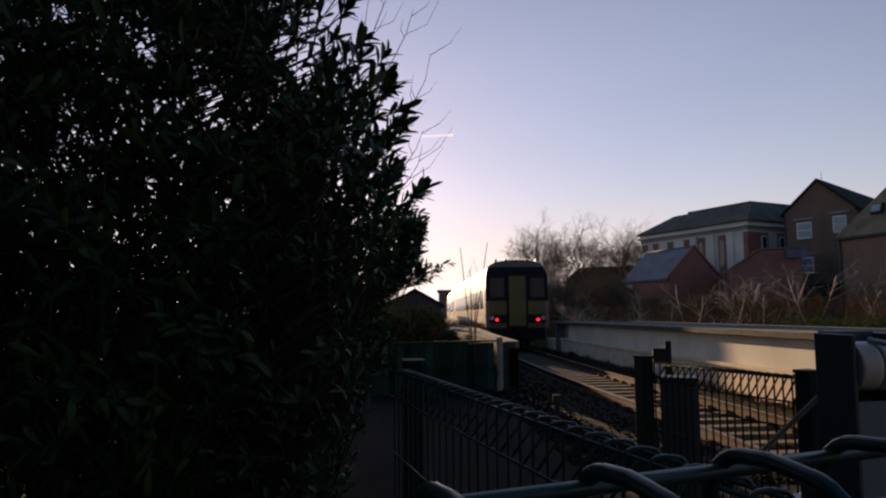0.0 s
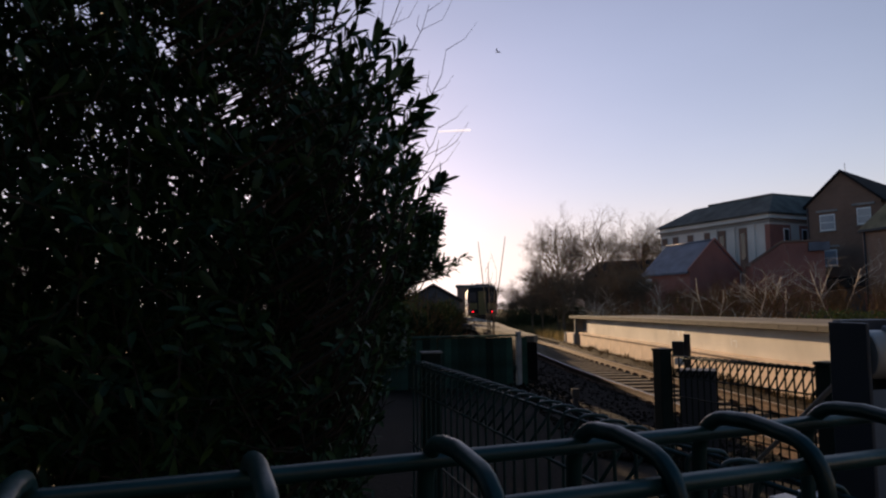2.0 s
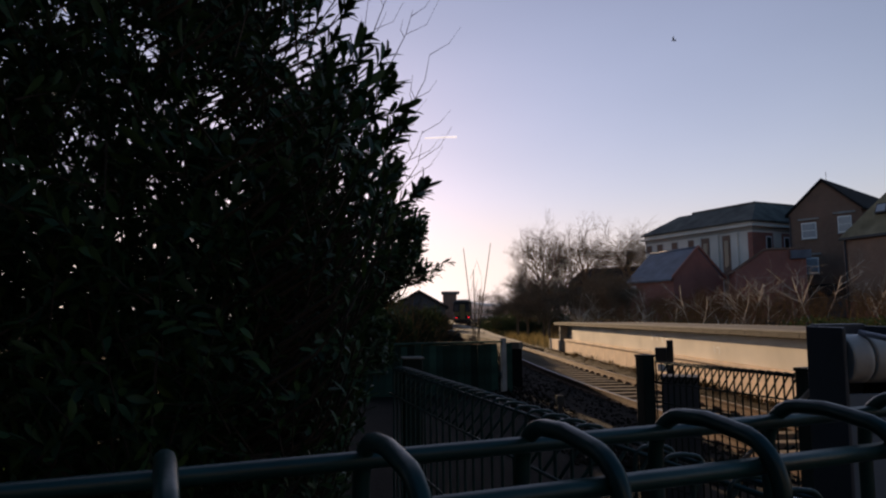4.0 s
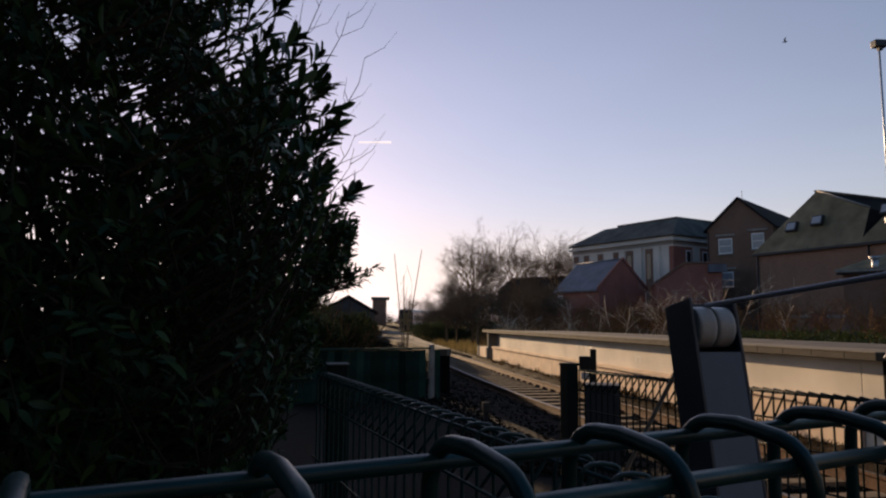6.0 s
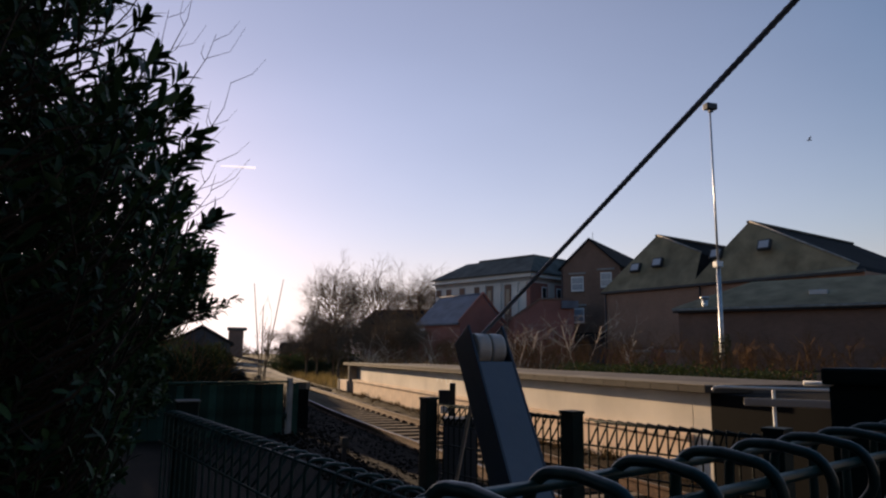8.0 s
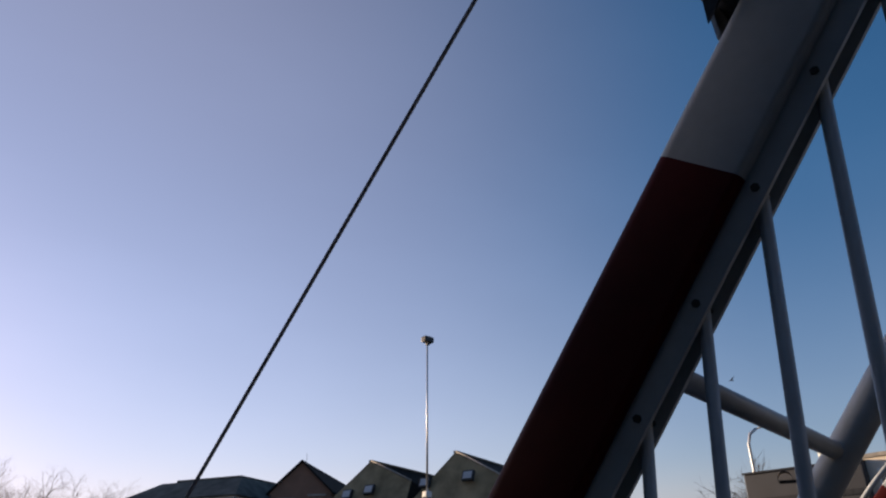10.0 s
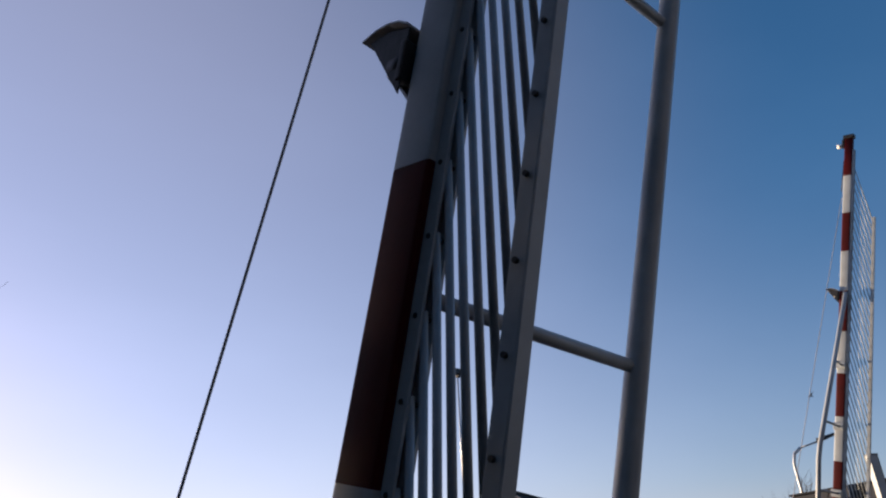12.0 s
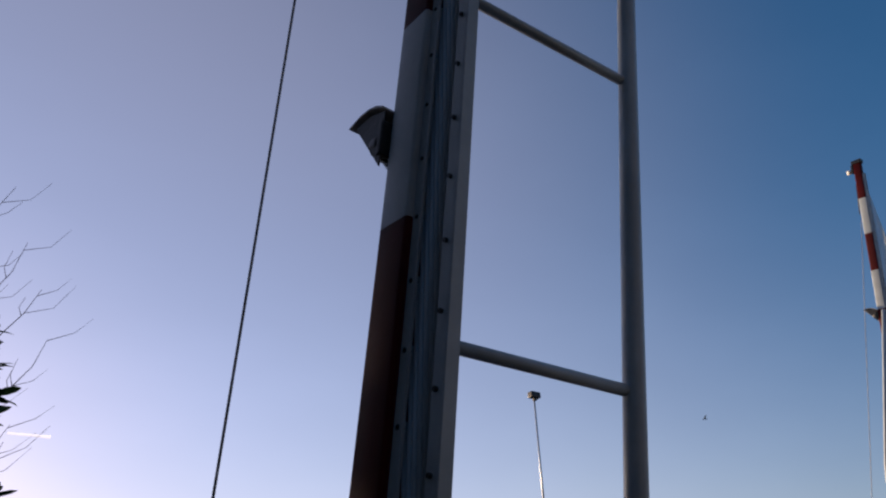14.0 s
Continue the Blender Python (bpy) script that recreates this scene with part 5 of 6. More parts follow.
def far_buildings():
    hall()
    # three-storey house, its gable towards the line
    m, n = from_to(27.2, 60.0, 31.9, 58.4)
    h = gable_house("brick_house", m, n, 14, 9.1, 11.45, "brick_dark", "felt", "dark red-brick three-storey house with slate roof",
                    [(1.45, 7.75, 0.95, 1.1), (3.95, 8.0, 0.8, 1.1), (1.45, 5.05, 0.95, 1.1)])
    for x, z in ((1.45, 8.55), (3.95, 8.8), (1.45, 5.85)):
        part("lintel", B(x - 0.75, x + 0.75, -0.10, 0.0, z, z + 0.16, 0.01), "concrete", h, "pale stone lintel")
    part("drainpipe", tube(bmesh.new(), [(0.12, -0.1, -0.4), (0.12, -0.1, 9.0)], 0.05, 8), "dark", h)
    part("aerial", tube(bmesh.new(), [(n / 2, 1.0, 11.4), (n / 2, 1.0, 12.3)], 0.02, 6), "dark", h)
    # lean-to in dark grey, which holds the shadow at the house's foot
    m, n = from_to(27.0, 57.0, 30.6, 55.5)
    side_house("lean_to", m, n, 3.0, 2.7, 3.3, "grey_panel", "felt", "low lean-to at the foot of the house, coloured dark for shadow")
    warehouse()
    # lower wing with a shallow hipped roof before the warehouse
    m, n = from_to(36.3, 38.6, 52.0, 36.4)
    w = thing("workshop", m, "low dark-brick workshop with shallow tiled roof", "building")
    part("wall", B(0, n, 0, 7, -0.5, 4.0), "brick_dark", w)
    bm = bmesh.new()
    lo = [bm.verts.new(p) for p in ((-0.3, -0.35, 4.15), (n + 0.2, -0.35, 4.15), (n + 0.2, 7.2, 4.15), (-0.3, 7.2, 4.15))]
    hi = [bm.verts.new(p) for p in ((2.9, 3.4, 5.75), (n + 0.2, 3.4, 5.75))]
    bm.faces.new((lo[0], lo[1], hi[1], hi[0]))
    bm.faces.new((lo[2], lo[3], hi[0], hi[1]))
    bm.faces.new((lo[3], lo[0], hi[0]))
    bm.faces.new((lo[1], lo[2], hi[1]))
    bm.faces.new(lo[::-1])
    bmesh.ops.recalc_face_normals(bm, faces=bm.faces[:])
    part("roof", bm, "tile_brown", w, "shallow brown tiled roof")
    part("fascia", B(-0.2, n + 0.2, -0.30, 0.0, 3.92, 4.14, 0.02), "dark", w)
    part("gutter", B(-0.2, n + 0.2, -0.44, -0.301, 4.02, 4.13, 0.02), "concrete", w, "pale gutter")
    part("vent_pipe", tube(bmesh.new(), [(1.45, -0.1, 4.0), (1.45, -0.1, 4.62)], 0.15, 10), "galv", w, "steel vent pipe")
    part("vent_cap", tube(bmesh.new(), [(1.45, -0.1, 4.63), (1.45, -0.1, 4.73)], 0.24, 10), "galv", w)
    part("roof_light", B(6.1, 6.9, 1.0, 1.9, 4.6, 4.9, 0.03), "pane", w, "small roof light", at=pose(0, 0, 0.05))
    # red-brick cottage with a slate roof, its gable end towards the warehouse
    m = pose(16.19, 58.74, 0, 0, 0, math.degrees(math.atan2(-5.34, 2.01)))
    c = side_house("brick_cottage", m, 5.7, 4.88, 4.3, 6.6, "brick_red", "slate_blue", "red-brick cottage with pale blue slate roof")
    part("verge", prism(bmesh.new(), [(-0.2, 4.25), (2.44, 6.72), (5.08, 4.25), (5.08, 4.42), (2.44, 6.92), (-0.2, 4.42)], "x", 5.7, 5.86), "brick_red", c, "raised brick verge")
    windowed(c, 0.55, 3.5, 0.6, 0.6, bars=0)
    # red-brick outbuilding with a gable running into a level ridge
    m, n = from_to(23.35, 54.0, 28.2, 54.6)
    o = thing("brick_outbuilding", m, "red-brick outbuilding with a half-gabled roof", "building")
    part("wall", prism(bmesh.new(), [(0, -0.5), (0, 4.55), (2.0, 5.95), (n, 5.95), (n, -0.5)], "y", 0, 6), "brick_red", o)
    part("verge", prism(bmesh.new(), [(-0.1, 4.52), (2.0, 5.97), (n, 5.97), (n, 6.1), (1.96, 6.1), (-0.1, 4.68)], "y", -0.12, 6), "brick_dark", o, "dark roof verge")
    part("slate_strip", B(n - 1.0, n + 0.3, -0.3, 0.0, 5.3, 5.9, 0.01), "slate_blue", o, "blue slate canopy")
    m, n = from_to(10.6, 88.0, 15.9, 84.0)
    side_house("far_house", m, n, 8, 5.4, 7.2, "brick_dark", "felt", "far dark long-roofed house behind bare trees")
    # sheds and chimney past the near platform
    m, n = from_to(-4.0, 46.0, 0.4, 46.0)
    gable_house("trackside_shed", m, n, 8, 2.1, 3.1, "grey_panel", "felt", "dark trackside shed among shrubs")
    t = thing("water_tower", (*polar(0.75, 150), 0), "square dark brick tower with a flat cap", "tower")
    part("shaft", B(-1.5, 1.5, -1.5, 1.5, -0.5, 6.2), "brick_dark", t)
    part("cap", B(-1.8, 2.1, -1.8, 1.8, 6.2, 6.8, 0.06), "slate", t)
    # across the road
    m, n = from_to(63.5, 26.4, 71.2, 25.0)
    r = thing("flat_roofed_shop", m, "flat-roofed shop with a deep grey fascia across the road", "building")
    part("wall", B(0.3, n, 0.6, 9, -0.5, 3.3), "brick_dark", r)
    part("fascia", B(0, n, 0, 9, 3.3, 5.2, 0.02), "grey_panel", r, "deep grey fascia panel")
    part("fascia_strip", B(0.12, n - 0.1, -0.03, 0.02, 4.25, 4.42, 0.004), "dark", r, "dark strip along the fascia")
    part("roof_edge", B(-0.04, n, -0.05, 9, 5.202, 5.26, 0.01), "dark", r)
    for i in range(3):
        part("display_window", B(0.5 + i * 1.0, 1.35 + i * 1.0, 0.56, 0.62, 0.6, 2.7, 0.01), "pane_dark", r)
    m, n = from_to(71.4, 25.4, 84.0, 23.5)
    c = thing("cream_building", m, "cream-rendered flat-topped building with dark windows", "building")
    part("wall", B(0, n, 0, 8, -0.5, 5.3), "plat_wall", c)
    part("parapet", B(-0.05, n + 0.05, -0.06, 8, 5.302, 5.42, 0.01), "concrete", c)
    for i in range(4):
        windowed(c, 0.75 + i * 1.4, 4.4, 0.7, 1.0, glass="pane_dark")
    m, n = from_to(57.6, 30.0, 63.3, 31.0)
    k = thing("roadside_house", m, "dark low house with pale blue-grey windows beyond the road", "building")
    part("wall", B(0, n, 0, 7, -0.5, 3.4), "brick_dark", k)
    part("roof", prism(bmesh.new(), [(-0.3, 3.4), (3.4, 4.4), (7.3, 3.4)], "x", -0.2, n + 0.2), "slate", k)
    for x in (0.45, 1.0):
        windowed(k, x, 2.5, 0.36, 1.3, glass="pane", bars=0)
    ps = thing("square_post", (*polar(68.5, 12.0), 0, 0, 2, -40), "white square post with a dark side by the far barrier", "post")
    part("post", B(-0.06, 0.06, -0.06, 0.06, -0.3, 3.66, 0.006), "white", ps)
    part("dark_side", B(0.061, 0.07, -0.06, 0.06, -0.3, 3.66, 0.002), "side_plate", ps)
    part("cap", B(-0.065, 0.075, -0.065, 0.065, 3.662, 3.675, 0.004), "dark", ps)
    # road signal with its backboard and a small sign
    sg = thing("road_signal", (*polar(67.5, 15.0), 0, 0, 0, -67.5), "black level crossing road signal with hooded lamps", "traffic light")
    part("post", tube(bmesh.new(), [(0, 0.06, -0.3), (0, 0.06, 3.7)], 0.05, 10), "galv", sg, smooth=True)
    bb = part("backboard", B(-0.12, 0.16, -0.02, 0.03, 3.15, 3.72, 0.02), "dark", sg, "black backboard")
    for x, z in ((-0.34, 3.5), (0.05, 3.5)):
        bm = bmesh.new()
        rim = [(x + 0.125 * math.cos(radians(a)), z + 0.125 * math.sin(radians(a))) for a in range(-20, 201, 20)]
        for (u0, v0), (u1, v1) in zip(rim, rim[1:]):
            prism(bm, [(u0, v0), (u1, v1), (u1 + (u1 - x) * 0.06, v1 + (v1 - z) * 0.06), (u0 + (u0 - x) * 0.06, v0 + (v0 - z) * 0.06)], "y", -0.26, -0.02)
        part("lamp_hood", bm, "dark", bb, "black lamp hood")
    part("arm", B(-0.46, -0.12, 0.0, 0.03, 3.44, 3.50), "dark", sg)
    sp = part("sign_plate", B(-0.16, 0.10, -0.02, 0.0, 2.82, 3.10, 0.006), "sign_red", sg, "small red and white sign")
    part("sign_face", prism(bmesh.new(), [(-0.13, 2.94), (-0.05, 2.86), (-0.01, 2.94), (-0.05, 3.06)], "y", -0.026, -0.021), "frame_white", sp)


far_buildings()


# ---- lamps and masts ----
def flood_mast():
    x, y = polar(39.4, 20.0)
    t = thing("floodlight_mast", (x, y, 0), "slim galvanised floodlight mast with a dark head", "lamp post")
    part("lower_tube", tube(bmesh.new(), [(0, 0, 0.2), (0, 0, 4.1)], 0.065, 12, r1=0.055), "galv", t, smooth=True)
    part("upper_tube", tube(bmesh.new(), [(0, 0, 4.1), (-0.02, 0, 8.55)], 0.032, 10, r1=0.024), "galv", t, smooth=True)
    part("collar", B(-0.10, 0.10, -0.09, 0.09, 4.02, 4.18, 0.02), "frame_white", t, "white collar box")
    head = part("lamp_head", B(-0.17, 0.17, -0.10, 0.12, 8.5, 8.68, 0.03), "dark", t, "dark floodlight head")
    part("bracket", B(-0.05, 0.05, -0.05, 0.05, 8.42, 8.52, 0.01), "dark", head)


def street_lamp():
    x, y = polar(64.3, 32.0)
    t = thing("street_lamp", (x, y, 0, 0, 0, -64), "tall grey street lamp with an angled arm", "lamp post")
    part("column", tube(bmesh.new(), [(0, 0, -0.3), (0, 0, 7.2), (0.12, 0, 7.6), (0.4, 0, 7.8)], 0.06, 10), "galv", t, smooth=True)
    part("arm", tube(bmesh.new(), [(0.4, 0, 7.8), (1.1, 0, 7.95)], 0.035, 8), "galv", t, smooth=True)
    part("lantern", prism(bmesh.new(), [(1.05, 7.9), (1.75, 8.12), (1.75, 8.18), (1.05, 8.06)], "y", -0.14, 0.14), "dark", t, "slim lantern")


flood_mast()
street_lamp()
rail_t = thing("handrail", (6.1, 7.2, 0, 0, 0, 0), "white tubular handrail at the platform ramp", "handrail")
bm = bmesh.new()
tube(bm, [(0.75, -0.3, 1.27), (1.1, -0.6, 1.27), (2.6, -1.4, 1.24)], 0.028, 8)
part("top_rail", bm, "frame_white", rail_t, smooth=True)
for x, y in ((1.1, -0.6), (2.0, -1.08)):
    part("post", tube(bmesh.new(), [(x, y, -0.2), (x, y, 1.255)], 0.024, 8), "frame_white", rail_t, smooth=True)
ct = thing("contrail", (*polar(0.5, 2500), 660), "short white aircraft contrail", "contrail")
part("trail", tube(bmesh.new(), [(-75, 0, 0), (0, 0, 3), (45, 0, 4)], 3.0, 8, r1=5.0), "contrail", ct, smooth=True)


# ---- plants ----
class Stems:
    """Tapered branches gathered into one mesh."""

    def __init__(self):
        self.v, self.f = [], []

    def stick(self, pts, r0, r1, n=4):
        rings = []
        for i, p in enumerate(pts):
            d = (pts[min(i + 1, len(pts) - 1)] - pts[max(i - 1, 0)]).normalized()
            u = d.orthogonal().normalized()
            w = d.cross(u)
            r = r0 + (r1 - r0) * i / max(1, len(pts) - 1)
            k = len(self.v)
            for j in range(n):
                a = 6.2832 * j / n
                self.v.append(tuple(p + r * (math.cos(a) * u + math.sin(a) * w)))
            rings.append(k)
        for a, b in zip(rings, rings[1:]):
            for j in range(n):
                self.f.append((a + j, a + (j + 1) % n, b + (j + 1) % n, b + j))

    def grow(self, rng, p, d, length, r, depth, spread=0.6, up=0.25, kids=(3, 5), sides=5):
        pts = [p.copy()]
        q, dd = p.copy(), d.copy()
        k = 4
        for i in range(k):
            dd = (dd + Vector((rng.gauss(0, 0.10), rng.gauss(0, 0.10), rng.gauss(0, 0.06) + 0.05 * up))).normalized()
            q = q + dd * length / k
            pts.append(q.copy())
        self.stick(pts, r, r * 0.55 if depth else r * 0.25, sides)
        if depth == 0:
            return
        for j in range(rng.randint(*kids)):
            s = 0.3 + 0.7 * (j + rng.random()) / kids[1]
            i = min(k - 1, int(s * k))
            b = pts[i].lerp(pts[i + 1], min(1, s * k - i))
            a = rng.random() * 6.2832
            side = dd.orthogonal().normalized()
            side.rotate(Matrix.Rotation(a, 3, dd))
            nd = (dd * (1 - spread * 0.5) + side * spread + Vector((0, 0, up))).normalized()
            self.grow(rng, b, nd, length * rng.uniform(0.5, 0.75), r * rng.uniform(0.4, 0.55), depth - 1, spread, up, kids, max(3, sides - 1))

    def mesh(self):
        return self.v, [], self.f


def bare_tree(x, y, height, seed, label, mat="bark", depth=4, kids=(4, 6), spread=0.62, up=0.22, trunk_share=0.30):
    t = thing("bare_tree", (x, y, ground_z(x, y) - 0.1), label, "tree", "bare trees")
    rng = random.Random(seed)
    trunk = Stems()
    h = height * trunk_share
    trunk.stick([Vector((0, 0, 0)), Vector((rng.gauss(0, 0.05), 0, h * 0.5)), Vector((rng.gauss(0, 0.1), rng.gauss(0, 0.1), h))], height * 0.020, height * 0.014, 8)
    part("trunk", trunk.mesh(), mat, t, smooth=True)
    crown = Stems()
    crown.grow(rng, Vector((0, 0, h * 0.95)), Vector((rng.gauss(0, 0.06), rng.gauss(0, 0.06), 1)), height * 0.40, height * 0.010, depth, spread, up, kids)
    for i in range(6):
        a = i * 1.047 + rng.random() * 0.8
        w = rng.uniform(0.45, 1.0)
        d = Vector((math.cos(a) * w, math.sin(a) * w, 1)).normalized()
        crown.grow(rng, Vector((0, 0, h * rng.uniform(0.8, 1.0))), d, height * (0.38 - 0.08 * w), height * 0.008, depth, spread, up, kids)
    part("crown", crown.mesh(), mat, t, "leafless twiggy crown")


def winter_trees():
    rng = random.Random(11)
    for az, d, h, s in ((8.6, 78, 11.3, 1), (12.0, 80, 11.2, 2), (15.4, 82, 11.6, 3), (17.2, 88, 10.4, 4)):
        bare_tree(*polar(az, d), h, s, "tall leafless tree with a rounded crown against the sky", "bark", 4, (5, 6), 0.74, 0.12, 0.34)
    for az, d, h, s in ((7.3, 70, 7.6, 5), (10.2, 74, 7.2, 15), (13.6, 76, 7.0, 16)):
        bare_tree(*polar(az, d), h, s, "lower leafless tree among taller ones", "bark", 3, (6, 7), 0.7)
    for az, d, h, s in ((3.3, 160, 8, 6), (4.8, 165, 8.5, 7), (6.2, 150, 8, 8), (64.6, 46, 8.4, 9), (62.4, 50, 7.6, 10), (61.0, 52, 7.0, 12)):
        bare_tree(*polar(az, d), h, s, "distant leafless tree against the sky", "bark", 3, (5, 6), 0.7, 0.15)
    for i in range(10):
        az, d = 4.6 + i * 0.5 + rng.uniform(-0.2, 0.2), rng.uniform(70, 105)
        bare_tree(*polar(az, d), rng.uniform(3.0, 4.6), 60 + i, "brown leafless thicket tree where the line bends", "bark", 3, (6, 8), 0.8)
    for i in range(14):
        az, d = 6.4 + i * 0.68 + rng.uniform(-0.3, 0.3), rng.uniform(42, 58)
        bare_tree(*polar(az, d), rng.uniform(4.4, 6.0) if i < 7 else rng.uniform(3.4, 4.4), 30 + i, "brown leafless thicket tree beyond the platform", "bark", 3, (6, 8), 0.8, 0.15)


def far_woods():
    """A low line of distant bare woods closing the view along the line."""
    rng = random.Random(77)
    s = Stems()
    for i in range(230):
        az = rng.uniform(-9, 16)
        x, y = polar(az, rng.uniform(190, 260))
        h = 3.4 + 2.2 * noise.noise((az * 0.7, 0, 0)) + rng.uniform(0, 1.2)
        s.grow(rng, Vector((x, y, -0.3)), Vector((rng.gauss(0, 0.1), 0, 1)).normalized(), max(1.5, h) * 0.75, 0.11, 2, 0.75, 0.2, (5, 7), 4)
    tagged(part("far_woods", s.mesh(), "bark"), "distant low line of leafless brown woods", "woods", kind="stuff")


def scrub():
    """Winter scrub on the bank behind the platform: tangles of brown and pale stems."""
    rng = random.Random(21)
    for name, mat, count, lab in (("scrub_brown", "bramble", 640, "tangled brown winter scrub on the bank"), ("scrub_pale", "bark_pale", 40, "pale bare saplings on the bank")):
        s = Stems()
        for i in range(count):
            y = rng.uniform(13, 46) if mat == "bramble" else rng.uniform(22, 44)
            off = rng.uniform(4.2, 13)
            x = track_x(y) + off
            h = rng.uniform(0.7, 2.0) if mat == "bramble" else rng.uniform(1.3, 3.1)
            h *= min(1.15, 0.45 + y / 48)
            d = Vector((rng.gauss(0, 0.25), rng.gauss(0, 0.25), 1)).normalized()
            s.grow(rng, Vector((x, y, ground_z(x, y) - 0.1)), d, h * 0.7, 0.014 if mat == "bramble" else 0.03, 2, 0.8 if mat == "bramble" else 0.85, 0.15, (4, 7) if mat == "bramble" else (3, 5), 4)
        ob = part(name, s.mesh(), mat)
        tagged(ob, lab, "shrubs", kind="stuff")
    # dead grass and weeds along the line
    verts, faces = [], []
    for i in range(16000):
        y = rng.uniform(21, 75)
        off = rng.choice((rng.uniform(2.4, 5.0), rng.uniform(-6.5, -4.2))) if y > 30.5 else rng.uniform(-6, -4.2)
        if y > 30.5 and rng.random() < 0.4:
            off = rng.uniform(2.3, 9)
        c, d, r = track_frame(y)
        p = c + r * off
        p.z = ground_z(p.x, p.y) - 0.02
        h, a, w = rng.uniform(0.2, 0.7), rng.random() * 6.28, rng.uniform(0.006, 0.014)
        lean = Vector((rng.gauss(0, 0.25), rng.gauss(0, 0.25), 1)) * h
        side = Vector((math.cos(a), math.sin(a), 0)) * w
        k = len(verts)
        verts += [tuple(p - side), tuple(p + side), tuple(p + lean * 0.6 + side * 0.7), tuple(p + lean * 0.6 - side * 0.7), tuple(p + lean * 1.0 + Vector((rng.gauss(0, 0.1), rng.gauss(0, 0.1), -0.05)))]
        faces += [(k, k + 1, k + 2, k + 3), (k + 3, k + 2, k + 4)]
    ob = part("dry_grass", (verts, [], faces), "grass")
    tagged(ob, "dry yellow grass and weeds beside the line", "grass", kind="stuff")


def leaf_quads(verts, faces, base, tip_dir, normal, length, width, curl):
    """One pointed, folded leaf of six faces."""
    side = tip_dir.cross(normal).normalized()
    nn = side.cross(tip_dir).normalized()
    k = len(verts)
    prof = [(0.0, 0.05), (0.28, 0.62), (0.58, 1.0), (0.85, 0.80), (1.0, 0.10)]
    for u, w in prof:
        c = base + tip_dir * (u * length) + nn * (-curl * u * u * length)
        verts.append(tuple(c - side * (w * width / 2) + nn * 0.12 * w * width))
        verts.append(tuple(c))
        verts.append(tuple(c + side * (w * width / 2) + nn * 0.12 * w * width))
    for i in range(len(prof) - 1):
        a = k + 3 * i
        faces.append((a, a + 1, a + 4, a + 3))
        faces.append((a + 1, a + 2, a + 5, a + 4))


def hedge():
    rng = random.Random(5)
    a, b = Vector((9.6, 18.0, 0)), Vector((10.6, 11.0, 0))
    t = thing("hedge", (0, 0, 0), "low dark evergreen hedge behind the platform", "hedge")
    verts, faces = [], []
    for i in range(9000):
        s = rng.random()
        p = a.lerp(b, s) + Vector((rng.gauss(0, 0.45), rng.gauss(0, 0.2), 0))
        top = 1.30 + 0.22 * noise.noise((s * 9, 0, 3))
        p.z = rng.uniform(0.0, 1) ** 0.5 * top + rng.gauss(0, 0.05)
        d = Vector((rng.gauss(0, 1), rng.gauss(0, 1), rng.gauss(0.3, 1))).normalized()
        leaf_quads(verts, faces, p, d, d.orthogonal(), rng.uniform(0.05, 0.09), 0.035, 0.1)
    part("foliage", (verts, [], faces), "hedge", t, "dense small evergreen leaves", kind="stuff")
    s = Stems()
    for i in range(40):
        p = a.lerp(b, rng.random())
        p.z = ground_z(p.x, p.y) - 0.1
        s.stick([p, p + Vector((rng.gauss(0, 0.1), rng.gauss(0, 0.1), 0.9))], 0.02, 0.008)
    part("stems", s.mesh(), "bark_dark", t)
    # ivy at the foot of the mast
    x, y = polar(39.4, 20.0)
    iv = thing("ivy", (x, y, 0), "ivy climbing the foot of the mast", "ivy")
    verts, faces = [], []
    for i in range(1300):
        z = 0.2 + 2.0 * rng.random() ** 1.3
        r = 0.10 + 0.16 * (1 - z / 2.4) * rng.random() + 0.05
        q = rng.random() * 6.28
        d = Vector((math.cos(q), math.sin(q), rng.gauss(0, 0.6))).normalized()
        leaf_quads(verts, faces, Vector((math.cos(q) * r, math.sin(q) * r, z)), d, Vector((0, 0, 1)), rng.uniform(0.05, 0.1), 0.06, 0.2)
    part("foliage", (verts, [], faces), "hedge", iv, kind="stuff")


# right-hand outline of the laurel: height, x at 2.9 m ahead
OUTLINE = [(0.2, -0.405), (0.8, -0.305), (1.27, -0.215), (1.45, -0.215), (1.60, -0.265), (1.66, -0.205), (1.72, -0.145), (1.84, -0.085), (1.95, -0.075), (1.98, -0.175), (2.03, -0.105), (2.12, -0.095), (2.17, -0.185), (2.26, -0.275), (2.31, -0.215), (2.41, -0.165), (2.49, -0.185), (2.60, -0.285), (2.66, -0.425), (2.72, -0.465), (2.87, -0.375), (2.95, -0.405), (3.3, -0.665), (3.9, -1.245), (4.4, -1.945)]


def outline_x(z):
    for (z0, x0), (z1, x1) in zip(OUTLINE, OUTLINE[1:]):
        if z0 <= z <= z1:
            return x0 + (x1 - x0) * (z - z0) / (z1 - z0)
    return OUTLINE[0][1] if z < OUTLINE[0][0] else OUTLINE[-1][1]


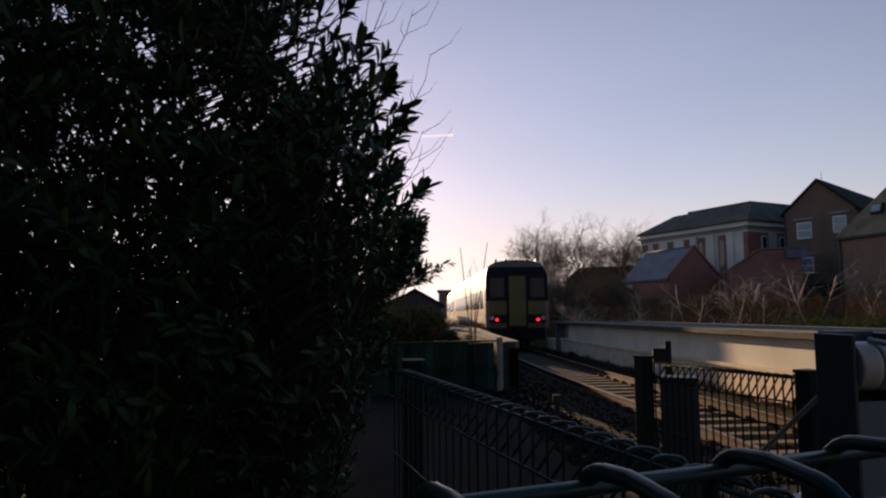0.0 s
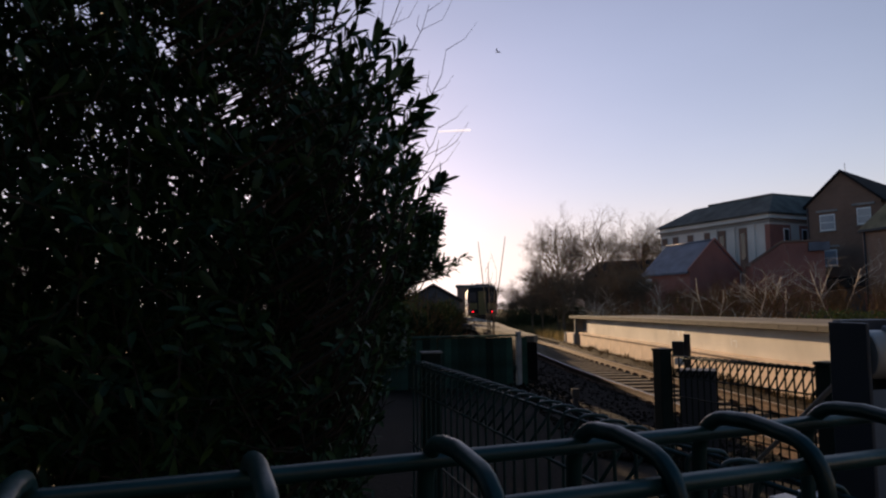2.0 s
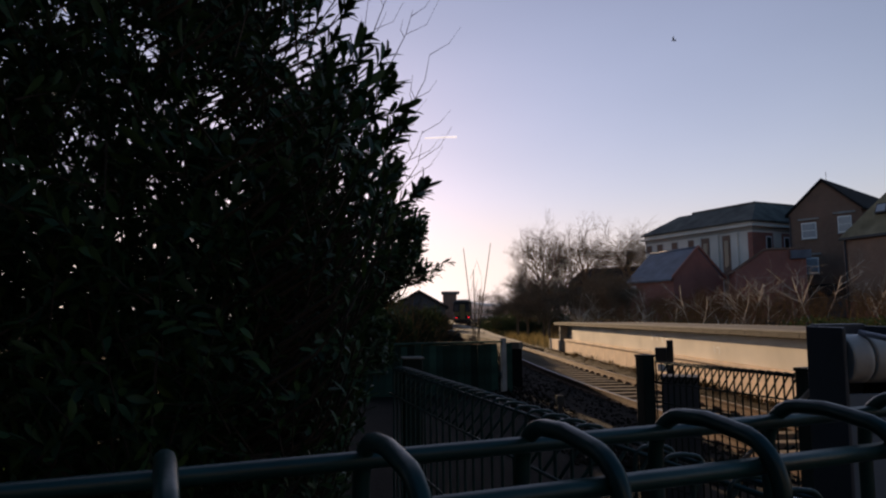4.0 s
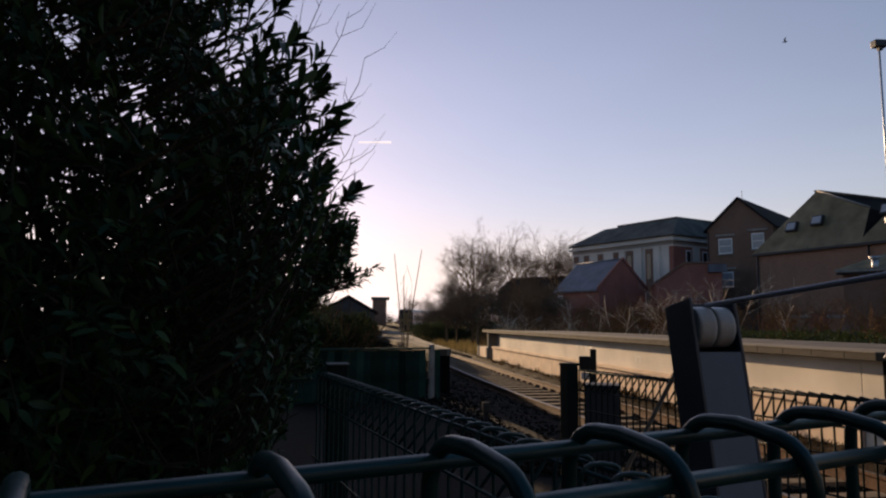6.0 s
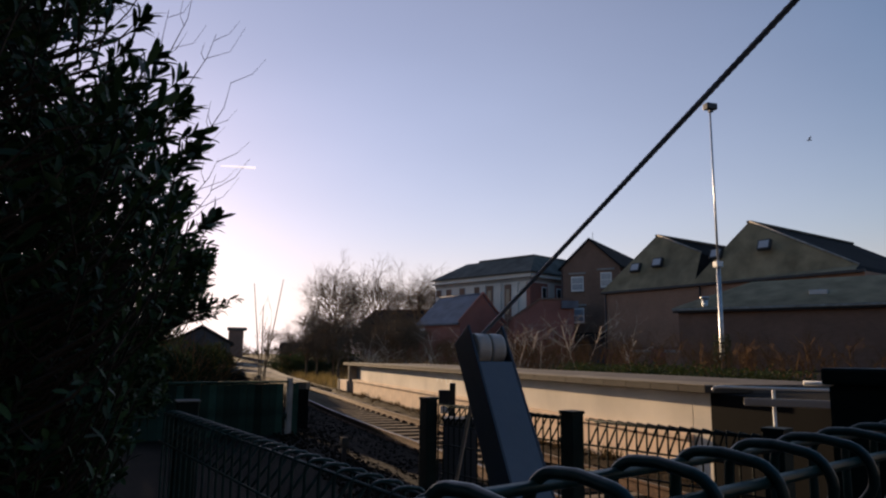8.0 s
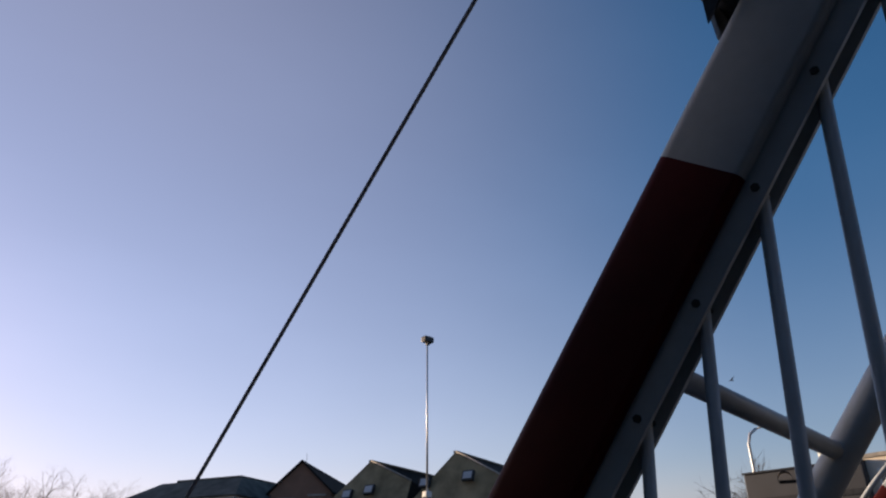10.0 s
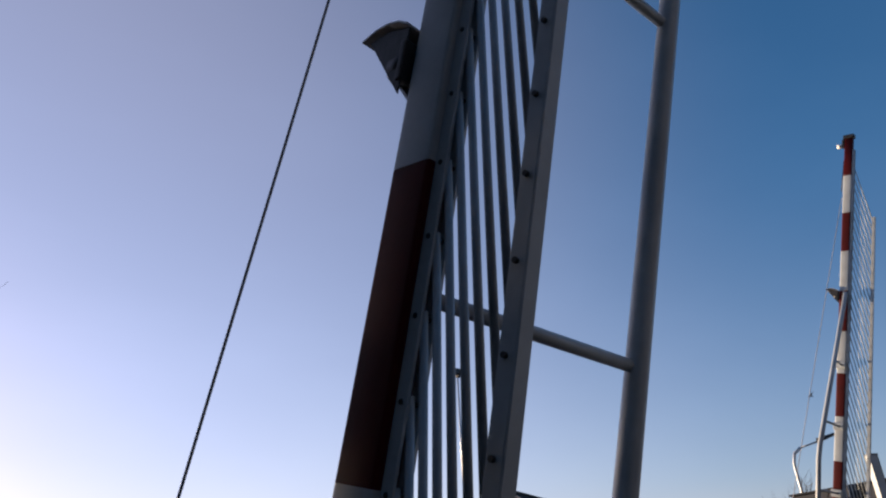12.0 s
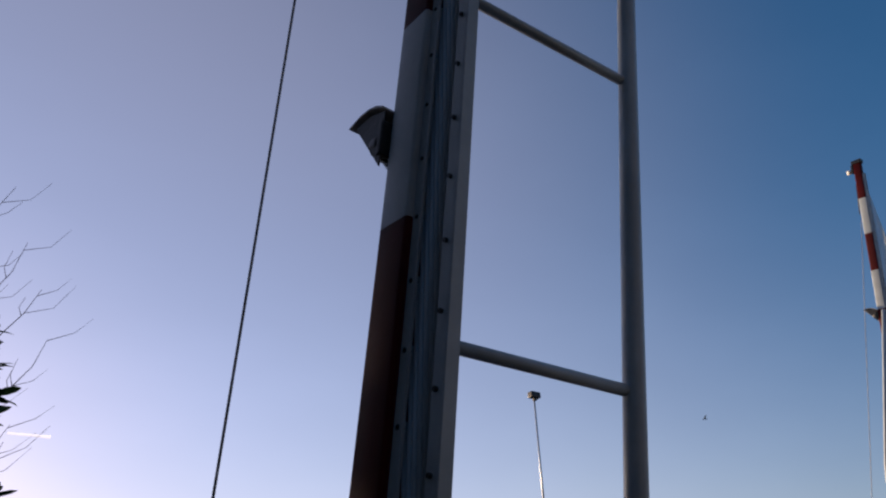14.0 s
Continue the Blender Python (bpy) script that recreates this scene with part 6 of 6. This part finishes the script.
def laurel():
    """The big evergreen laurel beside the fence: stems, shoots and single leaves."""
    rng = random.Random(8)
    t = thing("laurel_bush", (0, 0, 0), "large dark glossy evergreen laurel bush beside the fence", "bush")
    trunk = Stems()
    for bx, by in ((-1.3, 3.0), (-1.9, 2.7), (-2.4, 3.2), (-0.9, 3.1), (-3.0, 2.8)):
        d = Vector((rng.gauss(0, 0.2), rng.gauss(0, 0.15), 1)).normalized()
        trunk.grow(rng, Vector((bx - 0.3, by, -0.1)), d, 1.5, 0.035, 3, 0.6, 0.35, (4, 6), 6)
    part("stem_framework", trunk.mesh(), "bark_dark", t, "dark branching stems", kind="stuff")
    verts, faces, st = [], [], Stems()

    def sprig(p, d, length, m, big, fan):
        """A shoot with its leaves set round it."""
        ang = rng.random() * 6.28
        for j in range(m):
            s = fan + (1 - fan) * (j / (m - 1))
            b = p + d * length * s
            ang += 2.4
            o = d.orthogonal().normalized()
            o.rotate(Matrix.Rotation(ang, 3, d))
            open_ = 0.9 - 0.55 * s
            ld = (d * (1 - open_ * 0.6) + o * open_ + Vector((0, 0, rng.gauss(0, 0.12)))).normalized()
            leaf_quads(verts, faces, b, ld, (d - ld * d.dot(ld) + Vector((0, 0, 0.3))).normalized(), big * rng.uniform(0.062, 0.108), big * rng.uniform(0.021, 0.033), rng.uniform(0.0, 0.35))

    n = 0
    while n < 10400:
        back = n >= 8000
        zz = rng.uniform(-0.2, 4.0)
        y = rng.uniform(4.4, 7.6) if back else rng.uniform(1.8, 4.2)
        k = y / 2.9
        rag = 0.05 * noise.noise((zz * 5.0, y * 1.5, 2.0)) + 0.03 * noise.noise((zz * 13.0, y * 3.0, 5.0))
        edge = outline_x(zz) + rag - (0.22 if back else 0.04)
        u = rng.random() ** 1.25
        xx = edge - 0.06 - u * 2.6
        z = 1.55 + (zz - 1.55) * k
        if z < 0 or z > 5.6:
            continue
        gap = noise.noise((xx * 9.0, 0.3, zz * 9.0)) + 0.5 * noise.noise((xx * 21.0, 4.0, zz * 21.0))
        patch = noise.noise((xx * 1.7, 3.0, zz * 1.9))
        bright = zz > 1.93 - 0.3 * noise.noise((xx * 1.3, 7, 0))
        airy = 0.17 if (u < 0.30 and zz > 1.95) else 0.0
        mid = 2.45 if xx > -0.9 else 2.45 + (xx + 0.9) * 1.3
        band = math.exp(-((zz - mid) / 0.24) ** 2) * 0.17 - (0.12 if zz > mid + 0.45 else 0.0)
        if bright and gap < -0.23 + max(airy, band) - 0.28 * patch and rng.random() > 0.08:
            continue
        if bright and u < 0.2 and zz > 2.0 and rng.random() < 0.3:
            continue
        if y < 2.1 and rng.random() < 0.4:
            continue
        n += 1
        x = xx * k
        d = Vector((0.25 if u < 0.10 else rng.gauss(0, 0.4), rng.gauss(-0.25, 0.5), rng.gauss(0.55, 0.35))).normalized()
        length = rng.uniform(0.16, 0.34)
        p = Vector((x, y, z)) - d * length * 0.6
        if u < 0.12:
            st.stick([p + Vector((-0.30 * k, 0, -0.16)), p + Vector((-0.12 * k, 0, -0.09)), p], 0.006, 0.004, 3)
        st.stick([p, p + d * length * 0.5 + Vector((0, 0, -0.01)), p + d * length], 0.004, 0.0018, 3)
        sprig(p, d, length, rng.randint(7, 12), 1.25 if back else (0.55 if zz < 2.0 and u < 0.22 else 0.82), 0.15)
    # rosettes of larger leaves along the open edge, and a low twig that leans out
    for zz, out in ((3.05, 0.02), (2.93, 0.03), (2.80, 0.0), (2.70, 0.0), (2.63, 0.06), (2.58, 0.07), (2.52, 0.03), (2.45, 0.05), (2.38, 0.03), (2.30, 0.05), (2.25, 0.02), (2.19, 0.04), (2.12, 0.05), (2.05, 0.04), (1.97, 0.02), (1.92, 0.03), (1.86, 0.02), (1.80, 0.03)):
        for q in range(2):
            y = rng.uniform(2.7, 3.1)
            z = zz + rng.gauss(0, 0.03)
            d = Vector((rng.uniform(0.35, 0.9), rng.gauss(0, 0.25), rng.uniform(0.25, 0.9))).normalized()
            tip = Vector(((outline_x(zz) + out) * y / 2.9, y, z))
            p = tip - d * 0.16
            st.stick([p + Vector((-0.25, 0, -0.12)), p, tip], 0.006, 0.002, 4)
            sprig(p, d, 0.13, rng.randint(7, 10), 1.0 if zz > 2.05 else 0.55, 0.55)
    for k in range(26):
        dx, dz = rng.uniform(0.0, 0.21), 0.0
        dz = 0.03 + 0.22 * dx + rng.gauss(0, 0.018)
        tip = Vector((-0.17 + dx, 2.9 + rng.gauss(0, 0.05), 1.655 + dz))
        st.stick([Vector((-0.30, 2.9, 1.60)), tip - Vector((0.06, 0, 0.015)), tip], 0.003, 0.0012, 3)
        sprig(tip - Vector((0.03, 0, 0.005)), Vector((0.7, 0.1, rng.uniform(-0.1, 0.9))).normalized(), 0.04, 7, 0.40, 0.2)
    # small-leaved growth low on the open side
    for k in range(420):
        zz = rng.uniform(1.35, 1.98)
        y = rng.uniform(2.6, 3.2)
        d = Vector((rng.uniform(0.0, 0.9), rng.gauss(0, 0.4), rng.uniform(0.0, 0.8))).normalized()
        tip = Vector(((outline_x(zz) - 0.10 * rng.random() ** 1.5 + 0.015) * y / 2.9, y, zz))
        st.stick([tip - d * 0.09, tip], 0.002, 0.001, 3)
        sprig(tip - d * 0.08, d, 0.08, 8, 0.42, 0.1)
    part("leaves", (verts, [], faces), "leaf", t, "glossy dark green leaves", smooth=True, kind="stuff")
    part("shoot_growth", st.mesh(), "bark_dark", t, kind="stuff")
    # bare twigs standing out past the leaves
    tw = Stems()
    for x, z, ex, ez in ((-0.46, 2.35, -0.09, 2.92), (-0.44, 2.45, -0.30, 2.98), (-0.50, 2.40, -0.20, 3.15), (-0.30, 2.25, -0.02, 2.62), (-0.35, 2.05, -0.06, 2.35), (-0.32, 1.98, -0.05, 2.24), (-0.6, 2.7, -0.33, 3.4)):
        a = Vector((x, 2.9, z))
        e = Vector((ex, 2.9 + rng.gauss(0, 0.1), ez))
        pts = [a.lerp(e, u / 5) + Vector((0.05 * math.sin(u * 0.63) + rng.gauss(0, 0.006), 0, -0.03 * math.sin(u * 0.63) + rng.gauss(0, 0.006))) for u in range(6)]
        tw.stick(pts, 0.0042, 0.0011, 4)
        for k in range(6):
            i = 1 + k * 4 // 6
            q = pts[i].lerp(pts[i + 1], rng.random())
            s = 1 if k % 2 else -1
            w = rng.uniform(0.6, 1.2)
            m1 = q + Vector((0.05 * s + 0.03, rng.gauss(0, 0.03), 0.05)) * w
            tw.stick([q, m1, m1 + Vector((0.02 * s + 0.03, rng.gauss(0, 0.03), 0.07)) * w], 0.0018, 0.0007, 3)
    part("twig_growth", tw.mesh(), "bark_dark", t, "thin bare twigs", kind="stuff")



def mounds():
    """Dark rounded evergreen bushes where the line bends away."""
    for az, d, rx, rz, seed in ((7.2, 58, 1.9, 1.3, 1), (5.9, 66, 1.9, 1.5, 2), (9.4, 62, 1.8, 1.2, 3), (4.9, 62, 2.6, 2.0, 4), (7.3, 60, 3.0, 2.6, 5), (-5.0, 19.5, 1.0, 1.6, 6), (-4.4, 22.5, 1.0, 1.7, 7), (-6.5, 20, 1.3, 2.3, 8), (-4.4, 27, 1.2, 2.0, 9), (-5.5, 25, 1.5, 2.6, 10), (-4.4, 15.8, 0.9, 1.6, 11), (-2.3, 21.5, 0.9, 1.6, 12), (-1.4, 25, 1.0, 1.8, 13), (-0.7, 29.5, 1.0, 1.9, 14)):
        rng = random.Random(100 + seed)
        x, y = polar(az, d)
        t = thing("bramble_bush", (x, y, ground_z(x, y)), "dark rounded bramble bush beside the line", "bush", "bramble bushes")
        verts, faces = [], []
        for i in range(5200):
            v = Vector((rng.gauss(0, 1), rng.gauss(0, 1), abs(rng.gauss(0, 1)))).normalized()
            r = rng.random() ** 0.25 * (0.9 + 0.25 * noise.noise(v * 2.5 + Vector((seed * 7, 0, 0))))
            p = Vector((v.x * rx * r, v.y * rx * r, v.z * rz * r))
            q = (v + Vector((rng.gauss(0, 0.6), rng.gauss(0, 0.6), rng.gauss(0, 0.6)))).normalized()
            leaf_quads(verts, faces, p, q, q.orthogonal(), rng.uniform(0.08, 0.15), 0.06, 0.2)
        part("foliage", (verts, [], faces), "hedge", t, kind="stuff")
        s = Stems()
        for i in range(24):
            s.grow(rng, Vector((rng.gauss(0, 0.2), rng.gauss(0, 0.2), -0.1)), Vector((rng.gauss(0, 0.5), rng.gauss(0, 0.5), 1)).normalized(), rz * 0.9, 0.02, 1, 0.6, 0.2, (4, 6), 4)
        part("stem_framework", s.mesh(), "bramble", t, kind="stuff")



def sun_block_trees():
    """Dense tall trees added behind and left of the laurel to block sun and skylight."""
    for i, (x, y, r, h) in enumerate(((-6.3, 29, 2.0, 11.0), (-7.7, 36, 2.2, 13.0), (-6.2, 3.6, 1.7, 13.0), (-7.2, 6.6, 1.8, 13.0))):
        rng = random.Random(300 + i)
        t = thing("evergreen_tree", (x, y, ground_z(x, y) - 0.1), "tall dense evergreen tree added out of sight to block light", "tree", "evergreen trees")
        trunk = Stems()
        trunk.stick([Vector((0, 0, 0)), Vector((0.05, 0, h * 0.5)), Vector((0, 0, h * 0.97))], 0.2, 0.03, 8)
        part("trunk", trunk.mesh(), "bark_dark", t, smooth=True)
        verts, faces = [], []
        for k in range(6500):
            z = h * rng.uniform(0.03, 1.0)
            w = r * (1.0 if z < h * 0.75 else (h - z) / (h * 0.25)) * (0.9 + 0.2 * noise.noise((z, k % 7, i)))
            q = rng.random() * 6.2832
            rr = w * rng.random() ** 0.5
            d = Vector((math.cos(q), math.sin(q), rng.gauss(0.3, 0.4))).normalized()
            leaf_quads(verts, faces, Vector((math.cos(q) * rr, math.sin(q) * rr, z)), d, Vector((0, 0, 1)), rng.uniform(0.25, 0.45), 0.2, 0.3)
        part("crown", (verts, [], faces), "hedge", t, "dense dark foliage", kind="stuff")


def saplings():
    rng = random.Random(4)
    t = thing("sapling", (0.72, 14.2, 0), "thin bare sapling by the boarded fence", "sapling")
    s = Stems()
    for dx, dz in ((-0.22, 2.95), (0.35, 3.05), (-0.02, 2.5), (0.12, 2.1)):
        s.stick([Vector((0, 0, -0.2)), Vector((dx * 0.25, 0, dz * 0.45)), Vector((dx, 0.1, dz))], 0.024, 0.009, 4)
        for k in range(5):
            z = dz * (0.3 + 0.12 * k)
            q = Vector((dx * 0.4, 0.02, z))
            s.stick([q, q + Vector((rng.gauss(0, 0.15), 0, 0.35))], 0.005, 0.002, 3)
    part("stems", s.mesh(), "bark", t)
    # dark shrubs on the left of the near platform
    sh = Stems()
    for i in range(150):
        y = rng.uniform(20, 70)
        x = track_x(y) - rng.uniform(4.3, 12)
        sh.grow(rng, Vector((x, y, ground_z(x, y) - 0.1)), Vector((rng.gauss(0, 0.2), 0, 1)).normalized(), rng.uniform(0.9, 1.7), 0.02, 2, 0.7, 0.2, (5, 7), 4)
    ob = part("shrubs", sh.mesh(), "bark_dark")
    tagged(ob, "dark leafless shrubs behind the near platform", "shrubs", kind="stuff")


winter_trees()
far_woods()
scrub()
hedge()
laurel()
mounds()
sun_block_trees()
saplings()

motions()
